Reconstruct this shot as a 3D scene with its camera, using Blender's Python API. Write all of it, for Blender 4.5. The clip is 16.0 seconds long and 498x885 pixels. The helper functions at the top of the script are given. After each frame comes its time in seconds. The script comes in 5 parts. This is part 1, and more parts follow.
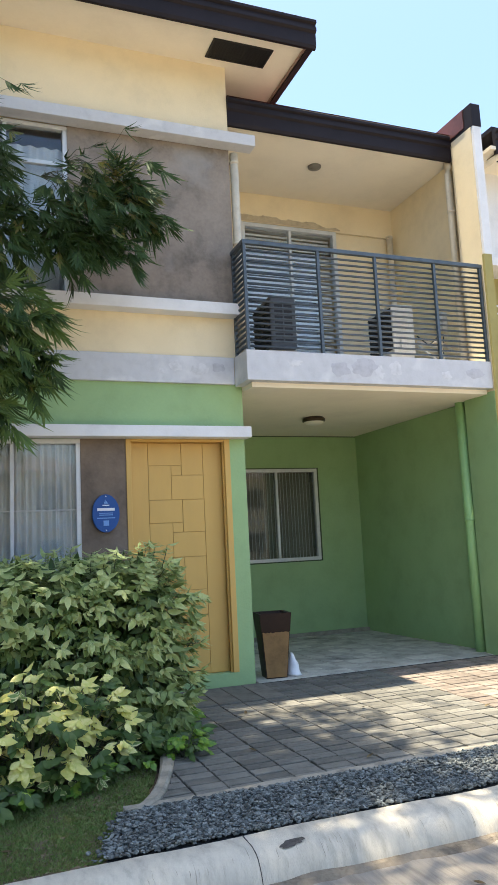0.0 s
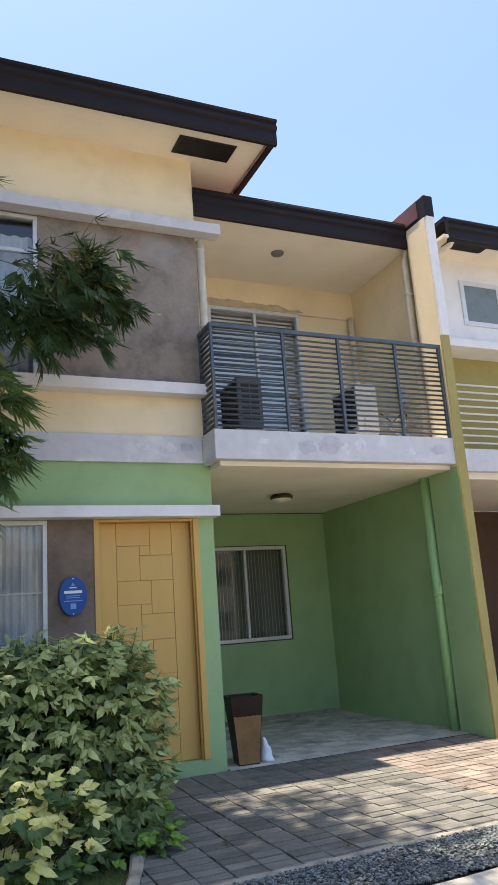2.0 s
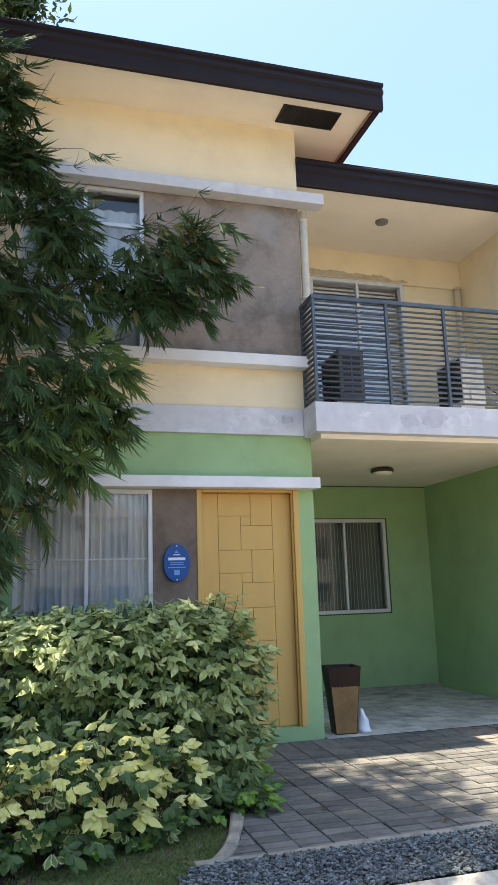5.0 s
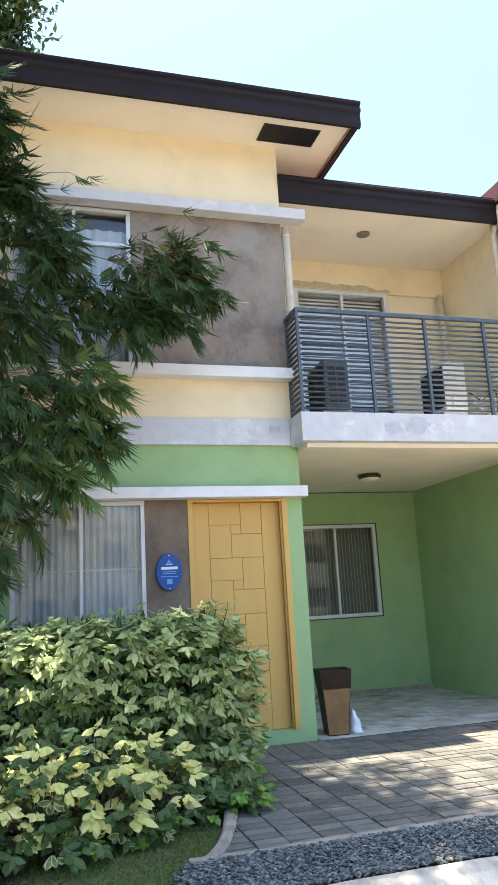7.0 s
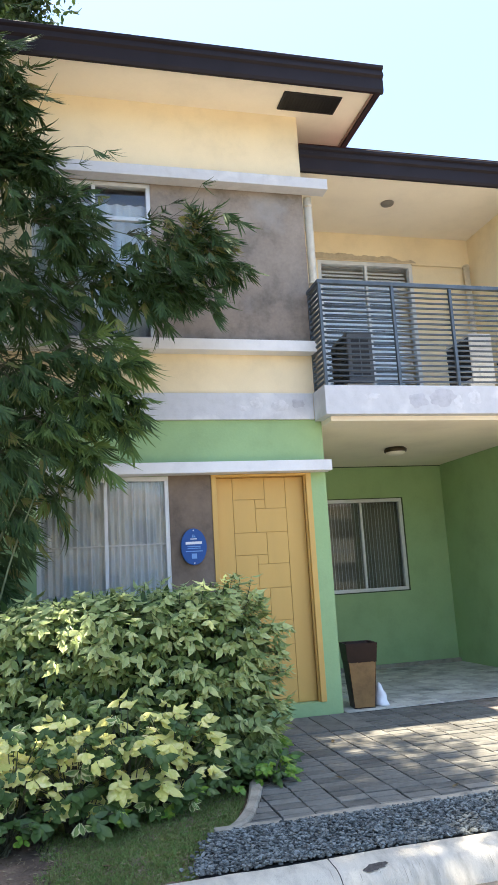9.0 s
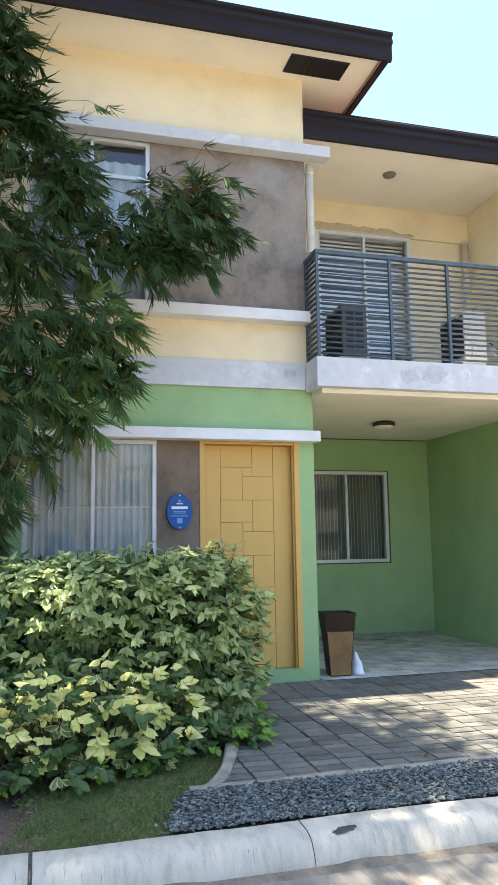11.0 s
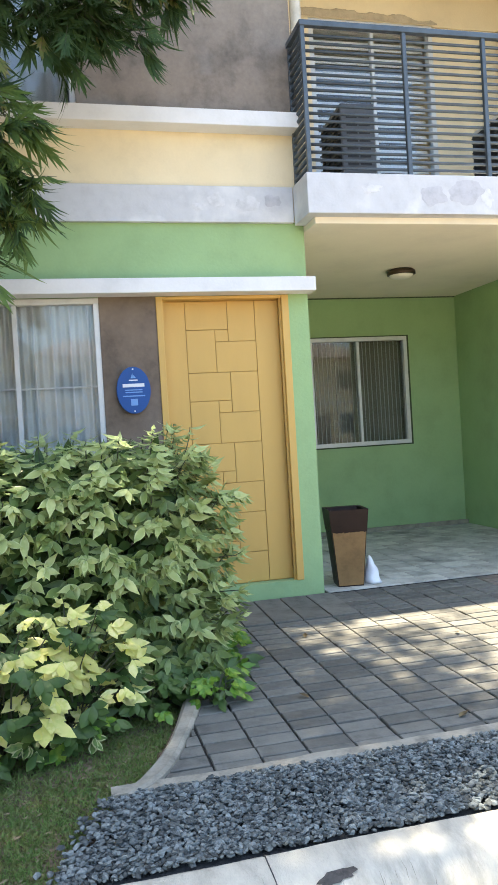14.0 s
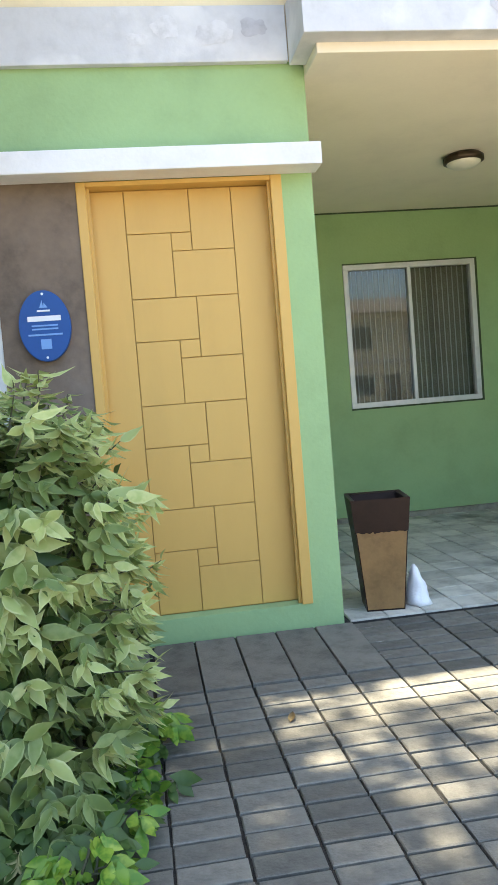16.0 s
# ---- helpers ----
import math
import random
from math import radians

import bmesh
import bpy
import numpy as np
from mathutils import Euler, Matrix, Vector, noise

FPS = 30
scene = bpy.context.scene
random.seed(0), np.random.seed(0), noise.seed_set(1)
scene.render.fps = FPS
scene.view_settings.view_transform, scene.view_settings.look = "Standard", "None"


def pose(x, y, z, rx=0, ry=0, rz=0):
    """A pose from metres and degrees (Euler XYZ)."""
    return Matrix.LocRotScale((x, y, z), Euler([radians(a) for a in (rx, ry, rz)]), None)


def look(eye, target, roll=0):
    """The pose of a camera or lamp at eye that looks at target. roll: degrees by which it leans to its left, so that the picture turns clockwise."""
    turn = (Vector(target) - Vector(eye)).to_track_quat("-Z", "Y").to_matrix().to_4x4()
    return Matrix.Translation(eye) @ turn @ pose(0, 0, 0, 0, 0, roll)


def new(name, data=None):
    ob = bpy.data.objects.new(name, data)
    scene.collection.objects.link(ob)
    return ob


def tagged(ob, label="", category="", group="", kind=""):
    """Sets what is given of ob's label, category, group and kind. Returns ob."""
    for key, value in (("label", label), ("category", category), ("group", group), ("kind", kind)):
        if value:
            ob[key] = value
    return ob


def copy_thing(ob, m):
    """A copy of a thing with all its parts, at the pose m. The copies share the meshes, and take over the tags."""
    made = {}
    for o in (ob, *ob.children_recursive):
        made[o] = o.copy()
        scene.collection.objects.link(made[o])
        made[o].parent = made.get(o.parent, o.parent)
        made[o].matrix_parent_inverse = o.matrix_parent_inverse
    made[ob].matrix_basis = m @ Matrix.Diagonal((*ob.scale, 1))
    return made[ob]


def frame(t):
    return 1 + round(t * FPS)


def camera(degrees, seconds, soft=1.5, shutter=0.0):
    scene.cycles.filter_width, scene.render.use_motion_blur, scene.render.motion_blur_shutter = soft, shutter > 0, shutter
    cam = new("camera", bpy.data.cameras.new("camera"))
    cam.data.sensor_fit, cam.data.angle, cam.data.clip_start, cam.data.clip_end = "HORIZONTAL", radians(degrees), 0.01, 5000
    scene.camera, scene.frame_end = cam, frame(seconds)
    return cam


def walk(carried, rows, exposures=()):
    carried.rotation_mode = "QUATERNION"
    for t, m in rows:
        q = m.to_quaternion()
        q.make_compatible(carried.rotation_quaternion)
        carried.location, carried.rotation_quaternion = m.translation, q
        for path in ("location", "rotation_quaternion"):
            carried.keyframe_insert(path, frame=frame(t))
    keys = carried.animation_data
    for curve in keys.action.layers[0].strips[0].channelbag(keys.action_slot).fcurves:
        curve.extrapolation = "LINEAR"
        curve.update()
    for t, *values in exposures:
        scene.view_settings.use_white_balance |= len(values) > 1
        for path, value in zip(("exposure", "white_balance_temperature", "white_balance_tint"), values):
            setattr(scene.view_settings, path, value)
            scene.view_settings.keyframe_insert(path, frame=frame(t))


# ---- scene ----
cam = camera(36.7, 16.0)
PATH = [
    (0, (0.56, 0.694, 1.266), (1.283, 2.54, 1.532), -2.8),
    (0.5, (0.545, 0.65, 1.265), (1.259, 2.493, 1.575), -3.7),
    (1, (0.535, 0.657, 1.271), (1.285, 2.474, 1.64), -4.3),
    (1.5, (0.523, 0.649, 1.283), (1.313, 2.435, 1.716), -4.5),
    (2, (0.521, 0.659, 1.282), (1.325, 2.432, 1.741), -4.1),
    (2.5, (0.514, 0.677, 1.28), (1.328, 2.45, 1.721), -4.0),
    (3, (0.508, 0.686, 1.281), (1.323, 2.463, 1.701), -3.8),
    (3.5, (0.479, 0.681, 1.29), (1.287, 2.459, 1.724), -2.1),
    (4, (0.484, 0.654, 1.288), (1.212, 2.47, 1.707), -1.2),
    (4.5, (0.489, 0.639, 1.28), (1.09, 2.503, 1.685), -1.1),
    (4.7, (0.492, 0.644, 1.291), (1.064, 2.519, 1.69), -1.3),
    (6.8, (0.515, 0.404, 1.28), (1.073, 2.281, 1.684), -3.5),
    (7, (0.506, 0.427, 1.286), (1.076, 2.299, 1.699), -3.2),
    (7.5, (0.492, 0.44, 1.28), (1.06, 2.312, 1.697), -3.4),
    (8, (0.496, 0.444, 1.28), (1.015, 2.331, 1.697), -3.6),
    (8.5, (0.513, 0.448, 1.268), (1.005, 2.343, 1.676), -3.8),
    (8.7, (0.554, 0.45, 1.269), (1.048, 2.349, 1.657), -3.7),
    (11, (0.53, 0.439, 1.29), (1.063, 2.349, 1.555), -0.9),
    (11.5, (0.547, 0.473, 1.273), (1.005, 2.405, 1.517), -1.2),
    (12, (0.619, 0.641, 1.265), (1.079, 2.578, 1.455), -1.6),
    (12.5, (0.708, 0.858, 1.28), (1.244, 2.779, 1.433), -2.2),
    (13, (0.906, 1.139, 1.273), (1.437, 3.065, 1.369), -2.5),
    (13.5, (1.1, 1.492, 1.244), (1.583, 3.433, 1.271), -1.9),
    (14, (1.293, 1.936, 1.254), (1.761, 3.881, 1.222), -3.4),
    (14.5, (1.543, 2.375, 1.224), (1.906, 4.342, 1.208), -1.7),
    (15, (1.807, 2.78, 1.225), (2.265, 4.727, 1.207), -1.9),
    (15.5, (2.022, 3.205, 1.207), (2.293, 5.186, 1.143), -1.6),
    (16, (2.185, 3.635, 1.177), (2.455, 5.613, 1.057), -4.6),
]
walk(cam, [(t, look(eye, target, roll)) for t, eye, target, roll in PATH],
     [(0, 1.45, 6500, 6), (1.5, 1.2, 6400, 10), (3, 1.08, 6350, 12), (4.5, 1.28, 6350, 10), (7, 1.8, 6320, 8), (8.7, 1.82, 6320, 8), (11, 1.75, 6280, 6), (12.5, 1.96, 6430, 5), (14.5, 2.12, 6650, 5), (16, 2.22, 6700, 4)])

# ---- light ----
world = bpy.data.worlds.new("world")
scene.world = world
world.use_nodes = True
wn = world.node_tree
sky = wn.nodes.new("ShaderNodeTexSky")
sky.sky_type = "NISHITA"
sky.sun_disc = False
sky.sun_elevation = radians(84)
sky.sun_rotation = radians(-80)
sky.air_density = 1.0
sky.dust_density = 1.9
sky.ozone_density = 2.8
wn.nodes["Background"].inputs[1].default_value = 0.15
wn.links.new(sky.outputs[0], wn.nodes["Background"].inputs[0])
sun = new("sun", bpy.data.lights.new("sun", "SUN"))
sun.data.energy = 6.0
sun.data.angle = radians(0.6)
sun.data.color = (1.0, 0.87, 0.69)
sun.matrix_basis = look((-0.9, 0.12, 10), (0, 0, 0))


# ---- materials ----
def mat(name, base, rough=0.7, metal=0.0, var=0.12, scale=6.0, fine=90.0, bump=0.15, dark=None, spots=0.0, coat=0.0, rand=0.0, island=0.0, tint=None, spec=0.5, stretch=(1, 1, 1)):
    """Paint, stone, metal or leaf: a base colour with broad and fine variation, stains, bump and a shift from piece to piece."""
    m = bpy.data.materials.new(name)
    m.use_nodes = True
    nt = m.node_tree
    b = nt.nodes["Principled BSDF"]
    b.inputs["Roughness"].default_value = rough
    b.inputs["Metallic"].default_value = metal
    b.inputs["Coat Weight"].default_value = coat
    b.inputs["Specular IOR Level"].default_value = spec
    co = nt.nodes.new("ShaderNodeTexCoord")
    mp = nt.nodes.new("ShaderNodeMapping")
    mp.inputs["Scale"].default_value = stretch
    nt.links.new(co.outputs["Object"], mp.inputs[0])
    n1 = nt.nodes.new("ShaderNodeTexNoise")
    n1.inputs["Scale"].default_value = scale
    n1.inputs["Detail"].default_value = 6
    n1.inputs["Roughness"].default_value = 0.65
    n2 = nt.nodes.new("ShaderNodeTexNoise")
    n2.inputs["Scale"].default_value = fine
    n2.inputs["Detail"].default_value = 3
    for n in (n1, n2):
        nt.links.new(mp.outputs[0], n.inputs["Vector"])
    dk = dark or tuple(c * (1 - 2.2 * var) for c in base)
    lt = tuple(min(1.0, c * (1 + 1.1 * var)) for c in base)
    ramp = nt.nodes.new("ShaderNodeValToRGB")
    ramp.color_ramp.elements[0].position = 0.3
    ramp.color_ramp.elements[1].position = 0.72
    ramp.color_ramp.elements[0].color = (*dk, 1)
    ramp.color_ramp.elements[1].color = (*lt, 1)
    mid = ramp.color_ramp.elements.new(0.5)
    mid.color = (*base, 1)
    nt.links.new(n1.outputs[0], ramp.inputs[0])
    col = ramp.outputs[0]

    def mix(a, bb, fac, kind="MIX"):
        x = nt.nodes.new("ShaderNodeMix")
        x.data_type, x.blend_type = "RGBA", kind
        for sock, v in ((x.inputs[0], fac), (x.inputs[6], a), (x.inputs[7], bb)):
            if isinstance(v, bpy.types.NodeSocket):
                nt.links.new(v, sock)
            else:
                sock.default_value = v if isinstance(v, (int, float)) else (*v, 1)
        return x.outputs[2]

    def ramped(src, a, z):
        r = nt.nodes.new("ShaderNodeMapRange")
        r.inputs[1].default_value, r.inputs[2].default_value = a, z
        nt.links.new(src, r.inputs[0])
        return r.outputs[0]

    g = nt.nodes.new("ShaderNodeMapRange")
    g.inputs[3].default_value, g.inputs[4].default_value = 1 - var * 0.6, 1 + var * 0.6
    nt.links.new(n2.outputs[0], g.inputs[0])
    col = mix(col, g.outputs[0], 1.0, "MULTIPLY")
    if spots:
        n3 = nt.nodes.new("ShaderNodeTexNoise")
        n3.inputs["Scale"].default_value = scale * 0.37
        n3.inputs["Detail"].default_value = 9
        nt.links.new(mp.outputs[0], n3.inputs["Vector"])
        mk = ramped(n3.outputs[0], 0.56, 0.7)
        col = mix(col, tint or dk, mix((0, 0, 0), (spots, spots, spots), mk))
    if rand or island:
        if rand:
            src = nt.nodes.new("ShaderNodeObjectInfo").outputs["Random"]
        else:
            src = nt.nodes.new("ShaderNodeNewGeometry").outputs["Random Per Island"]
        amt = rand or island
        r = nt.nodes.new("ShaderNodeMapRange")
        r.inputs[3].default_value, r.inputs[4].default_value = 1 - amt, 1 + amt
        nt.links.new(src, r.inputs[0])
        col = mix(col, r.outputs[0], 1.0, "MULTIPLY")
    nt.links.new(col, b.inputs["Base Color"])
    if bump:
        bp = nt.nodes.new("ShaderNodeBump")
        bp.inputs["Strength"].default_value = bump
        bp.inputs["Distance"].default_value = 0.01
        nt.links.new(n2.outputs[0], bp.inputs["Height"])
        nt.links.new(bp.outputs[0], b.inputs["Normal"])
    return m


def leafmat(name, a, bcol, edge=None, rough=0.45, trans=0.25, margin=None, start=0.55):
    """Leaf: two greens that shift from leaf to leaf, some light let through."""
    m = bpy.data.materials.new(name)
    m.use_nodes = True
    nt = m.node_tree
    b = nt.nodes["Principled BSDF"]
    b.inputs["Roughness"].default_value = rough
    b.inputs["Specular IOR Level"].default_value = 0.32
    geo = nt.nodes.new("ShaderNodeNewGeometry")
    info = nt.nodes.new("ShaderNodeObjectInfo")
    add = nt.nodes.new("ShaderNodeMath")
    add.operation = "ADD"
    nt.links.new(geo.outputs["Random Per Island"], add.inputs[0])
    nt.links.new(info.outputs["Random"], add.inputs[1])
    fr = nt.nodes.new("ShaderNodeMath")
    fr.operation = "FRACT"
    nt.links.new(add.outputs[0], fr.inputs[0])
    ramp = nt.nodes.new("ShaderNodeValToRGB")
    ramp.color_ramp.elements[0].color = (*a, 1)
    ramp.color_ramp.elements[1].color = (*bcol, 1)
    nt.links.new(fr.outputs[0], ramp.inputs[0])
    col = ramp.outputs[0]
    co = nt.nodes.new("ShaderNodeTexCoord")
    nz = nt.nodes.new("ShaderNodeTexNoise")
    nz.inputs["Scale"].default_value = 35
    nt.links.new(co.outputs["Object"], nz.inputs["Vector"])
    x = nt.nodes.new("ShaderNodeMix")
    x.data_type = "RGBA"
    mr = nt.nodes.new("ShaderNodeMapRange")
    mr.inputs[1].default_value, mr.inputs[2].default_value = 0.42, 0.62
    nt.links.new(nz.outputs[0], mr.inputs[0])
    nt.links.new(mr.outputs[0], x.inputs[0])
    nt.links.new(col, x.inputs[6])
    e = edge or tuple(c * 0.8 for c in a)
    x.inputs[7].default_value = (*e, 1)
    leafcol = x.outputs[2]
    if margin:
        at = nt.nodes.new("ShaderNodeAttribute")
        at.attribute_name = "margin"
        wob = nt.nodes.new("ShaderNodeMath")
        wob.operation = "MULTIPLY_ADD"
        wob.inputs[1].default_value = 0.5
        nt.links.new(nz.outputs[0], wob.inputs[0])
        nt.links.new(at.outputs["Fac"], wob.inputs[2])
        m2 = nt.nodes.new("ShaderNodeMapRange")
        m2.inputs[1].default_value, m2.inputs[2].default_value = start + 0.25, start + 0.5
        nt.links.new(wob.outputs[0], m2.inputs[0])
        x2 = nt.nodes.new("ShaderNodeMix")
        x2.data_type = "RGBA"
        nt.links.new(m2.outputs[0], x2.inputs[0])
        nt.links.new(leafcol, x2.inputs[6])
        x2.inputs[7].default_value = (*margin, 1)
        leafcol = x2.outputs[2]
    nt.links.new(leafcol, b.inputs["Base Color"])
    tr = nt.nodes.new("ShaderNodeBsdfTranslucent")
    nt.links.new(leafcol, tr.inputs[0])
    ms = nt.nodes.new("ShaderNodeMixShader")
    ms.inputs[0].default_value = trans
    out = nt.nodes["Material Output"]
    nt.links.new(b.outputs[0], ms.inputs[1])
    nt.links.new(tr.outputs[0], ms.inputs[2])
    nt.links.new(ms.outputs[0], out.inputs[0])
    return m


def glassmat(name, tint, rough=0.02):
    m = bpy.data.materials.new(name)
    m.use_nodes = True
    nt = m.node_tree
    out = nt.nodes["Material Output"]
    t = nt.nodes.new("ShaderNodeBsdfTransparent")
    t.inputs[0].default_value = (*tint, 1)
    g = nt.nodes.new("ShaderNodeBsdfGlossy")
    g.inputs["Roughness"].default_value = rough
    f = nt.nodes.new("ShaderNodeFresnel")
    f.inputs[0].default_value = 1.5
    ms = nt.nodes.new("ShaderNodeMixShader")
    nt.links.new(f.outputs[0], ms.inputs[0])
    nt.links.new(t.outputs[0], ms.inputs[1])
    nt.links.new(g.outputs[0], ms.inputs[2])
    nt.links.new(ms.outputs[0], out.inputs[0])
    return m


CREAM = mat("cream_paint", (0.80, 0.68, 0.46), 0.8, var=0.05, scale=2.0, fine=60, bump=0.12, spots=0.25, tint=(0.66, 0.53, 0.33))
CREAM_LIGHT = mat("soffit_paint", (0.82, 0.75, 0.62), 0.85, var=0.04, scale=1.5, fine=50, bump=0.05)
GREEN = mat("green_paint", (0.305, 0.45, 0.212), 0.75, var=0.06, scale=2.2, fine=55, bump=0.14, spots=0.3, tint=(0.265, 0.41, 0.175))
GREY = mat("grey_paint", (0.56, 0.565, 0.59), 0.8, var=0.04, scale=11, fine=60, bump=0.1, spots=0.75, tint=(0.70, 0.70, 0.71))
WHITE = mat("white_paint", (0.74, 0.74, 0.75), 0.8, var=0.05, scale=3, fine=60, bump=0.1)
RENDER = mat("cement_render", (0.25, 0.205, 0.165), 0.7, var=0.24, scale=2.6, fine=34, bump=0.2, spots=0.8, tint=(0.335, 0.335, 0.335))
RENDER_BROWN = mat("brown_cement_render", (0.165, 0.122, 0.088), 0.7, var=0.22, scale=3.0, fine=34, bump=0.2, spots=0.6, tint=(0.26, 0.22, 0.19))
GAP_SHADE = mat("gap_shade_green", (0.05, 0.075, 0.035), 0.85, var=0.1)
OLIVE = mat("olive_paint", (0.34, 0.29, 0.10), 0.8, var=0.06, scale=3, fine=60, bump=0.1)
BROWN = mat("brown_paint", (0.10, 0.055, 0.035), 0.8, var=0.1, scale=3, fine=60, bump=0.1)
FASCIA = mat("dark_roof_metal", (0.015, 0.011, 0.014), 0.6, 0.0, var=0.12, scale=3, fine=30, bump=0.04, spec=0.22)
SOFFIT_TRIM = mat("pinkish_soffit_paint", (0.42, 0.27, 0.22), 0.8, var=0.1, scale=4, bump=0.05)
RUST = mat("reddish_roof_metal", (0.16, 0.06, 0.05), 0.5, 0.2, var=0.2, scale=3, fine=30, bump=0.05)
VENT = mat("vent_black", (0.012, 0.011, 0.011), 0.7, var=0.1)
DOOR = mat("mustard_door_paint", (0.60, 0.375, 0.10), 0.5, var=0.025, scale=1.5, fine=140, bump=0.05, stretch=(3, 3, 0.6))
GROOVE = mat("door_groove", (0.46, 0.285, 0.08), 0.7, var=0.1)
STEEL = mat("slate_rail_paint", (0.085, 0.104, 0.122), 0.42, 0.3, var=0.15, scale=9, fine=80, bump=0.05)
ALU = mat("white_aluminium", (0.62, 0.63, 0.63), 0.4, 0.2, var=0.06, scale=8, bump=0.03)
PIPE = mat("cream_pipe", (0.66, 0.58, 0.44), 0.5, var=0.1, scale=5, bump=0.03)
GPIPE = mat("green_pipe", (0.30, 0.52, 0.22), 0.55, var=0.06, scale=5, bump=0.03)
ACW = mat("ac_white", (0.62, 0.60, 0.55), 0.5, var=0.08, scale=6, bump=0.02)
DARK = mat("dark_plastic", (0.02, 0.02, 0.022), 0.6, var=0.1)
PAVER = mat("paver", (0.137, 0.132, 0.114), 0.78, var=0.22, scale=7, fine=120, bump=0.35, rand=0.28, spots=0.45, tint=(0.205, 0.193, 0.16))
SMEARED = mat("smeared_mortar", (0.30, 0.31, 0.30), 0.9, var=0.25, scale=14, fine=90, bump=0.3)
PAVER3 = mat("paver_joined", (0.137, 0.132, 0.114), 0.78, var=0.22, scale=7, fine=120, bump=0.35, island=0.26, spots=0.45, tint=(0.205, 0.193, 0.16))
# Paver recoloured warmer and lighter, painting sunlight onto the farther blocks.
PAVER_SUN = mat("paver_sun_warmed", (0.18, 0.147, 0.12), 0.78, var=0.22, scale=7, fine=120, bump=0.35, island=0.24, spots=0.45, tint=(0.20, 0.18, 0.15))
TILE = mat("carport_block", (0.46, 0.445, 0.39), 0.75, var=0.2, scale=5, fine=110, bump=0.25, island=0.2, spots=0.8, tint=(0.13, 0.13, 0.12))
BED = mat("joint_sand", (0.022, 0.021, 0.019), 0.95, var=0.3, scale=20, fine=150, bump=0.5)
KERBM = mat("kerb_concrete", (0.53, 0.485, 0.395), 0.9, var=0.13, scale=5, fine=70, bump=0.4, spots=0.4, tint=(0.30, 0.27, 0.22), stretch=(3.2, 1.2, 0.7))
EDGE = mat("edging_concrete", (0.30, 0.272, 0.215), 0.85, var=0.2, scale=8, fine=80, bump=0.4, spots=0.4)
ROAD = mat("road_concrete", (0.25, 0.222, 0.182), 0.85, var=0.16, scale=1.6, fine=7, bump=0.9, spots=0.5, tint=(0.15, 0.135, 0.11), stretch=(11, 0.9, 1))
STONE = mat("crushed_stone", (0.125, 0.138, 0.133), 0.75, var=0.28, scale=30, fine=120, bump=0.2, island=0.65)
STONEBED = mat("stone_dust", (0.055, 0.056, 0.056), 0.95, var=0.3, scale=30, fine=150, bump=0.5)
SOIL = mat("soil", (0.145, 0.10, 0.066), 0.95, var=0.3, scale=3, fine=70, bump=0.8, spots=0.6, tint=(0.05, 0.055, 0.022))
EARTH = mat("earth", (0.2, 0.175, 0.13), 0.95, var=0.3, scale=0.6, fine=12, bump=0.4)
GRASSM = leafmat("grass_blades", (0.10, 0.18, 0.04), (0.20, 0.28, 0.08), (0.18, 0.20, 0.065))
LEAF = leafmat("hedge_leaf", (0.11, 0.165, 0.046), (0.23, 0.285, 0.095), (0.15, 0.21, 0.056), 0.36, 0.22, (0.26, 0.315, 0.125), 0.75)
TLEAFH = leafmat("young_lit_hedge_leaf", (0.30, 0.37, 0.125), (0.50, 0.54, 0.23), (0.36, 0.43, 0.15), 0.36, 0.28, (0.48, 0.53, 0.26), 0.7)
YLEAF = leafmat("yellow_leaf", (0.70, 0.66, 0.19), (0.84, 0.79, 0.38), (0.66, 0.66, 0.20), 0.45, 0.28)
VLEAF = leafmat("cream_edged_leaf", (0.15, 0.23, 0.065), (0.24, 0.32, 0.09), (0.11, 0.19, 0.05), 0.42, 0.25, (0.58, 0.58, 0.30), 0.5)
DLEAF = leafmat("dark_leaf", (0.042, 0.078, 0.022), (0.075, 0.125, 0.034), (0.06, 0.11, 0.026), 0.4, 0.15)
PLEAF = leafmat("pothos_leaf", (0.13, 0.26, 0.03), (0.30, 0.40, 0.06), (0.10, 0.22, 0.03), 0.3, 0.25)
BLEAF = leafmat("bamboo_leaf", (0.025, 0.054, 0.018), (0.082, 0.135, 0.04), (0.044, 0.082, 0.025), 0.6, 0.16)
BLEAF3 = leafmat("bright_bamboo_leaf", (0.085, 0.145, 0.035), (0.20, 0.27, 0.075), (0.12, 0.19, 0.05), 0.5, 0.28)
BLEAF2 = leafmat("bamboo_leaf_dry", (0.13, 0.17, 0.04), (0.19, 0.21, 0.055), (0.21, 0.18, 0.07), 0.6, 0.25)
TLEAF = leafmat("tree_leaf", (0.035, 0.065, 0.018), (0.07, 0.11, 0.03), None, 0.45, 0.25)
BARK = mat("bark", (0.11, 0.085, 0.06), 0.9, var=0.3, scale=12, fine=60, bump=0.5)
TWIG = mat("thin_twig", (0.055, 0.06, 0.03), 0.7, var=0.2, scale=8)
CULM = mat("bamboo_culm", (0.13, 0.16, 0.075), 0.5, var=0.2, scale=8, fine=60, bump=0.1)
POTB = mat("pot_glaze_brown", (0.022, 0.009, 0.006), 0.42, var=0.2, scale=9, bump=0.05, spec=0.3)
POTT = mat("pot_tan", (0.50, 0.30, 0.125), 0.6, var=0.14, scale=7, fine=70, bump=0.1)
BAG = mat("white_plastic_bag", (0.80, 0.81, 0.82), 0.4, var=0.04, scale=12, bump=0.2)
BLUE = mat("sign_blue", (0.003, 0.068, 0.28), 0.55, var=0.06, scale=6, bump=0.02)
